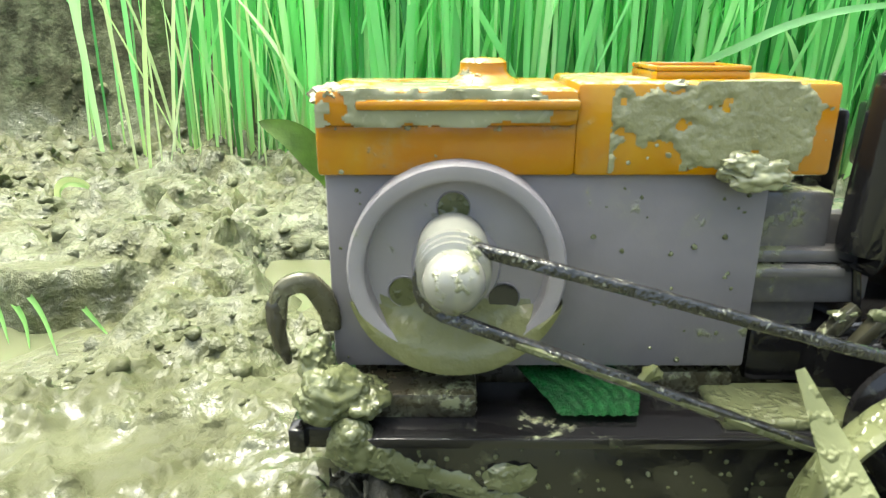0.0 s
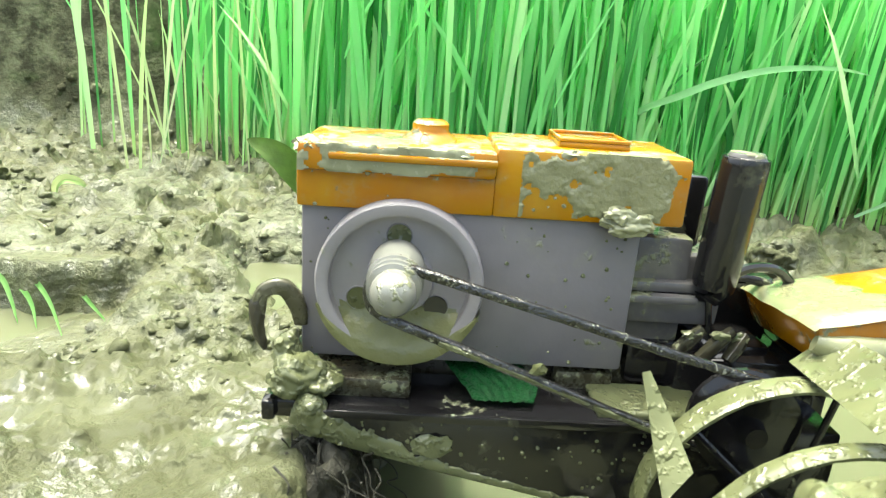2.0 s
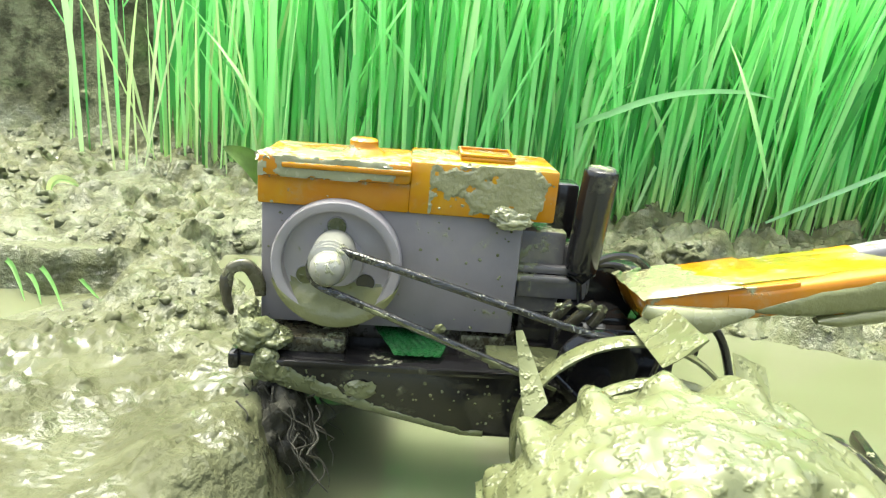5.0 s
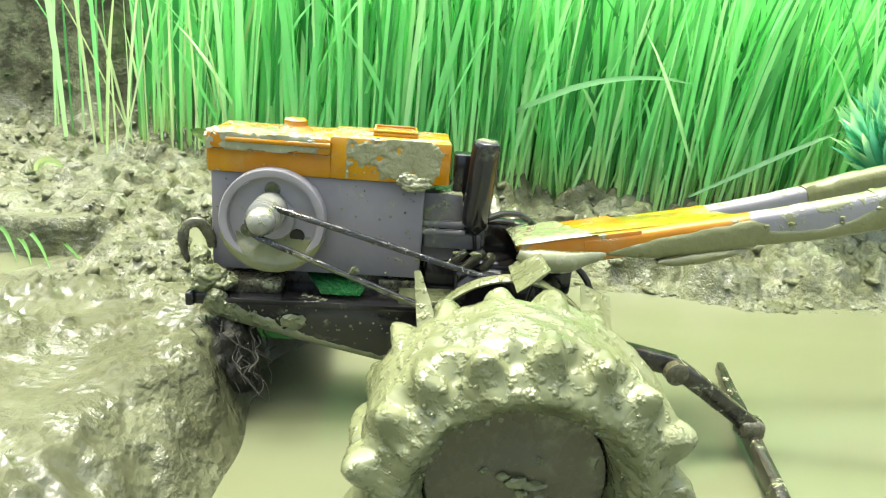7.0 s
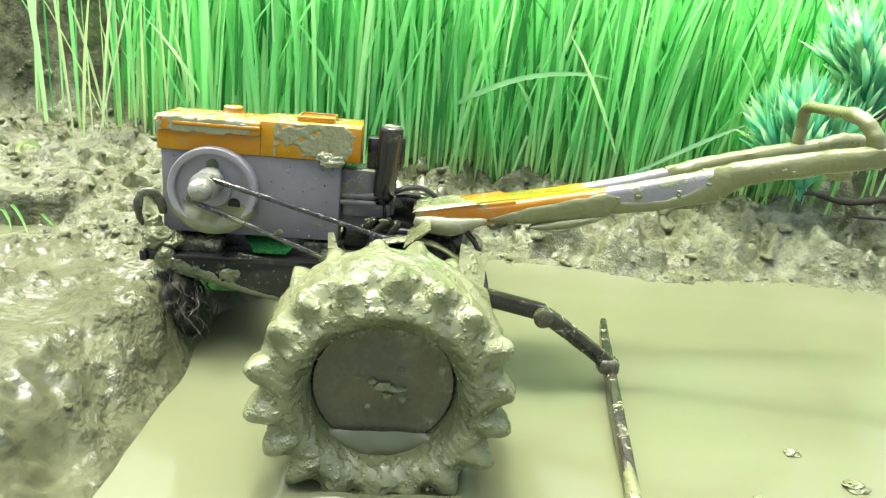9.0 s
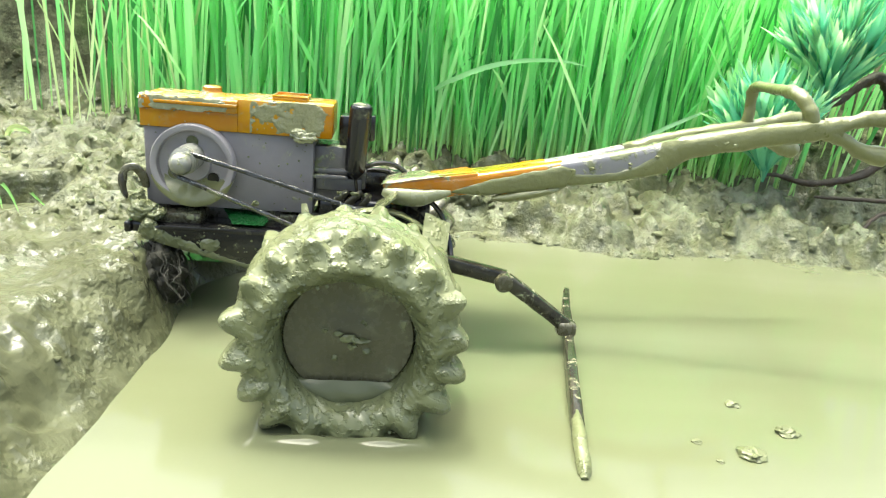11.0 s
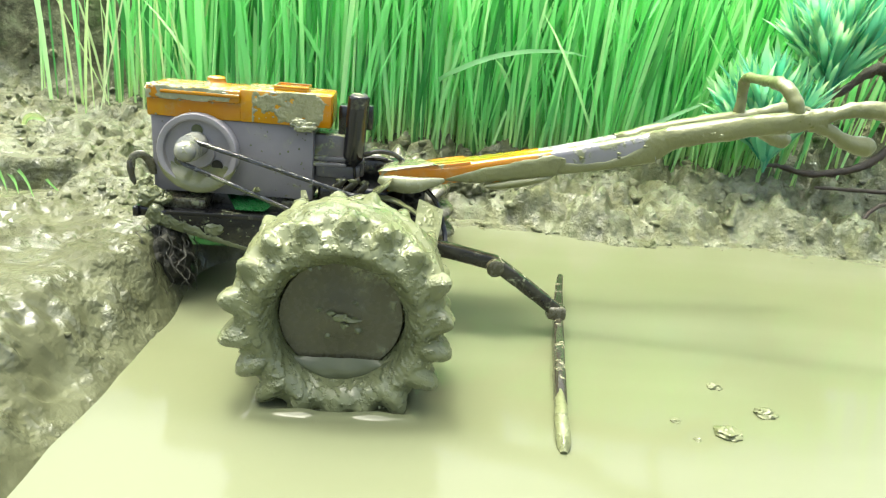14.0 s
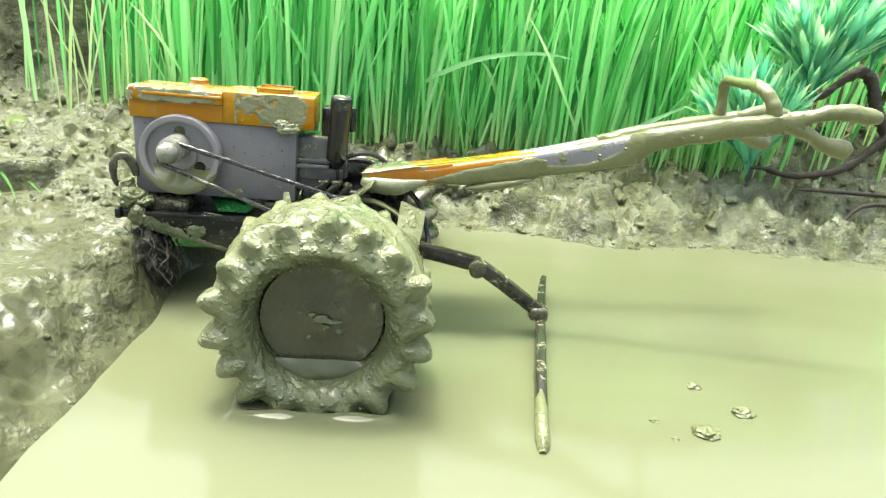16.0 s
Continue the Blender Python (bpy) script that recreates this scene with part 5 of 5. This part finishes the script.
flat_leaf("rice_leaf", [(0.140, 0.500, 0.075), (0.160, 0.465, 0.112), (0.180, 0.436, 0.129), (0.210, 0.432, 0.143), (0.245, 0.432, 0.152), (0.285, 0.432, 0.155), (0.312, 0.432, 0.152)], 0.0052, M_PALE, "long pale green leaf arching out of the rice", "leaf")
flat_leaf("rice_leaf", [(0.330, 0.440, 0.050), (0.390, 0.422, 0.092), (0.418, 0.420, 0.108), (0.448, 0.420, 0.123)], 0.0042, M_PALE, "long pale leaf leaning from the rice", "leaf")
flat_leaf("broad_leaf", [(-0.050, 0.330, 0.030), (-0.055, 0.325, 0.062), (-0.063, 0.322, 0.080), (-0.074, 0.320, 0.092), (-0.090, 0.320, 0.099)], 0.015, M_DRYLEAF, "broad olive leaf standing on the mud", "leaf", 0.3, None, 10, 0.3)
for pts in (((-0.176, 0.246, 0.030), (-0.170, 0.241, 0.042), (-0.161, 0.236, 0.045), (-0.148, 0.224, 0.040), (-0.135, 0.208, 0.031)),
            ((-0.180, 0.246, 0.030), (-0.173, 0.242, 0.039), (-0.166, 0.236, 0.040), (-0.158, 0.228, 0.036), (-0.150, 0.216, 0.031)),
            ((-0.168, 0.262, 0.030), (-0.160, 0.254, 0.040), (-0.150, 0.246, 0.041), (-0.138, 0.236, 0.036), (-0.124, 0.224, 0.031)),
            ((-0.196, 0.250, 0.030), (-0.186, 0.244, 0.044), (-0.176, 0.238, 0.044), (-0.168, 0.230, 0.038), (-0.160, 0.220, 0.031))):
    flat_leaf("grass_weed", pts, 0.0026, M_WEED, "bent pale green grass blade drooping into the puddle", "grass")


def root_fringe():
    rng = random.Random(21)
    strands = []
    for k in range(60):
        x, y = rng.uniform(-0.030, 0.000), rng.uniform(0.112, 0.140)
        z, w = 0.040 + rng.uniform(-0.012, 0.006), rng.choice((0.0003, 0.0004, 0.0006))
        pts = [(x, y, z, w, w)]
        for j in range(rng.randint(3, 6)):
            x, y, z = x + rng.gauss(0.0012, 0.0024), y + rng.gauss(-0.0008, 0.0020), z - rng.uniform(0.002, 0.005)
            t = w * rng.uniform(0.5, 1.1) * (1 - j * 0.12)
            pts.append((x, y, max(z, -0.002), t, t))
        strands.append(bar(pts, 3, 6))
    return join(*strands)


solid("earth_clump", wobble(wobble(blob((-0.0170, 0.1340, 0.0200), (0.0130, 0.0170, 0.0260), 0.25, 77, 5), 0.0030, 90), 0.0018, 260, 3), M_ROOT, "dark clump of rooty earth under the mud edge", "earth clump")
solid("root_fringe", root_fringe(), M_ROOT, "dark rootlets hanging off the mud edge", "roots", "stuff")


def scrap():
    bm = bmesh.new()
    nx, ny = 40, 16
    g = []
    for j in range(ny + 1):
        v = j / ny
        lo, hi = 0.0155 + 0.010 * (1 - v), 0.0450 - 0.006 * abs(v - 0.4)
        g.append([bm.verts.new((lo + (hi - lo) * i / nx, 0.1310 + 0.0190 * v, 0.0578 + 0.0042 * v * (1 - 0.4 * i / nx) + 0.0007 * noise.noise(Vector((i * 0.35, j * 0.4, 2))))) for i in range(nx + 1)])
    for j in range(ny):
        for i in range(nx):
            bm.faces.new((g[j][i], g[j][i + 1], g[j + 1][i + 1], g[j + 1][i]))
    bmesh.ops.solidify(bm, geom=list(bm.faces), thickness=0.0004)
    return bm


solid("leaf_scrap", scrap(), M_NET, "dark green leaf scrap lying on the chassis under the engine", "leaf")

# artificial plants on a dark branch
LEAFLET = None


def leaflet_mesh():
    verts, faces, uvs = [], [], []
    pts = blade_points(0, 0, 0, 0.036, 0.0, 0.0, 0.30, 0.0052, None, 6)
    pts = [(a, b, c, 0.0020 * min(1, 0.45 + 1.4 * e, 3.0 * (1.02 - e)) + 1e-5, e) for a, b, c, d, e in pts]
    add_blade(verts, faces, uvs, pts, 0.0, 0.45)
    return mesh_from("leaflet", verts, faces, M_FAKE, uvs)


def plant(base, size, lean, count, seed, label):
    """A shuttlecock of strap leaves that rise off short sprigs from one narrow foot."""
    global LEAFLET
    LEAFLET = LEAFLET or leaflet_mesh()
    rng = random.Random(seed)
    root = thing("artificial_plant", base, label, "plastic plant", "plastic plants on the bank")
    b = Vector(base)
    axis = Vector((lean[0], lean[1], 1)).normalized()
    sprigs = 16
    for j in range(sprigs):
        way = 2 * math.pi * j / sprigs + rng.uniform(-0.3, 0.3)
        tilt = 0.05 if j == 0 else rng.uniform(0.15, 0.72)
        aim = (Vector((math.cos(way) * math.sin(tilt), 0.6 * math.sin(way) * math.sin(tilt), math.cos(tilt))) + 0.9 * (axis - Vector((0, 0, 1)))).normalized()
        tip = b + aim * size * rng.uniform(0.34, 0.62)
        stem = part("stem", sweep([b - Vector((0, 0, 0.008)), b + aim * 0.006, tip], (0.0012, 0.0012), 6), M_FAKE, root)
        turn = aim.to_track_quat("Z", "X").to_matrix().to_4x4()
        for k in range(count // sprigs):
            u = rng.random() ** 0.8
            leaf = new("leaflet", LEAFLET)
            leaf.parent = stem
            k2 = size / 0.105 * rng.uniform(0.95, 1.5)
            spread = (0.36 - 0.10 * u) * rng.uniform(0.0, 1.2)
            leaf.matrix_basis = Matrix.Translation(b.lerp(tip, u) - ORIGIN[stem]) @ turn @ Euler((0, 0, rng.uniform(0, 2 * math.pi))).to_matrix().to_4x4() @ Matrix.Rotation(spread, 4, "Y") @ Matrix.Diagonal((k2, k2, k2, 1))
    return root


plant((0.500, 0.390, 0.064), 0.128, (-0.22, -0.05, 0), 420, 1, "bushy green plastic plant with pale leaf tips")
plant((0.554, 0.400, 0.140), 0.125, (-0.12, -0.1, 0), 560, 2, "upper green plastic plant with yellowish tips")
plant((0.612, 0.405, 0.180), 0.112, (0.10, 0, 0), 380, 3, "blue-green plastic plant beside the branch")
solid("branch", wobble(wobble(bar([(0.500, 0.395, 0.062, 0.0018, 0.0018), (0.523, 0.400, 0.0618, 0.0026, 0.0026), (0.550, 0.400, 0.0565, 0.0032, 0.0032), (0.581, 0.400, 0.0590, 0.0038, 0.0038), (0.616, 0.400, 0.0710, 0.0044, 0.0044), (0.649, 0.400, 0.1040, 0.0048, 0.0048), (0.700, 0.405, 0.150, 0.005, 0.005)], 14, 12), 0.0012, 90), 0.0010, 420, 2), M_TWIG, "curved dark brown branch on the mud bank", "branch")
solid("branch", wobble(wobble(bar([(0.552, 0.412, 0.130, 0.003, 0.003), (0.578, 0.415, 0.143, 0.0042, 0.0042), (0.606, 0.415, 0.166, 0.0055, 0.0055), (0.622, 0.412, 0.160, 0.0060, 0.0060), (0.634, 0.408, 0.132, 0.0062, 0.0062), (0.650, 0.405, 0.108, 0.0060, 0.0060)], 14, 12), 0.002, 70, 4), 0.0014, 380, 5), M_TWIG, "thick dark woody stem holding the plants", "branch")
solid("twig", wobble(bar([(0.560, 0.390, 0.044, 0.0012, 0.0012), (0.600, 0.378, 0.047, 0.0022, 0.0022), (0.640, 0.372, 0.048, 0.0024, 0.0024), (0.70, 0.37, 0.045, 0.0024, 0.0024)], 6, 8), 0.0008, 120, 2), M_TWIG, "thin brown twig lying on the bank", "twig")
solid("twig", wobble(bar([(0.588, 0.345, 0.022, 0.0018, 0.0018), (0.600, 0.350, 0.034, 0.0022, 0.0022), (0.620, 0.355, 0.041, 0.0024, 0.0024), (0.66, 0.36, 0.042, 0.0026, 0.0026)], 6, 8), 0.0008, 120, 7), M_TWIG, "crooked muddy twig at the waterside", "twig")

def clod(c, r, seed, label):
    z = float(ground_height(np.array([c[0]]), np.array([c[1]]))[0])
    bm = wobble(wobble(blob((c[0], c[1], z + 0.35 * r[2]), r, 0.22, seed, 5), 0.0028, 75, seed), 0.0014, 240, seed)
    return solid("mud_clod", bm, M_GROUND, label, "mud clod", group="large clods on the bank")


clod((0.153, 0.352), (0.017, 0.014, 0.024), 31, "tall rough clod of grey mud on the bank")
clod((0.190, 0.366), (0.020, 0.014, 0.019), 33, "broad rough clod of grey mud on the bank")
clod((0.120, 0.372), (0.014, 0.012, 0.012), 35, "low crumbly clod of mud on the bank")
clod((0.232, 0.362), (0.014, 0.011, 0.011), 37, "low crumbly clod of mud on the bank")
flat_leaf("dry_husk", [(-0.236, 0.392, 0.040), (-0.232, 0.388, 0.050), (-0.225, 0.386, 0.055), (-0.216, 0.386, 0.054), (-0.211, 0.386, 0.050)], 0.0062, M_STALK, "pale curled dry leaf lying on the mud", "dry leaf", 0.5)

# clods on the water's surface
for k, (bx, by, br) in enumerate(((0.293, 0.002, 0.0095), (0.322, 0.022, 0.0080), (0.306, 0.047, 0.0056), (0.270, 0.012, 0.0035), (0.275, -0.003, 0.0025))):
    bm = blob((bx, by, 0.0002), (br * 0.72, br * 0.55, br * 0.36), 0.28, 80 + k)
    solid("mud_lump", wobble(bm, 0.0002, 160), M_MUD, "flat lump of mud breaking the water surface", "mud lump", group="mud lumps in the water")

tractor.location.x += 0.0008
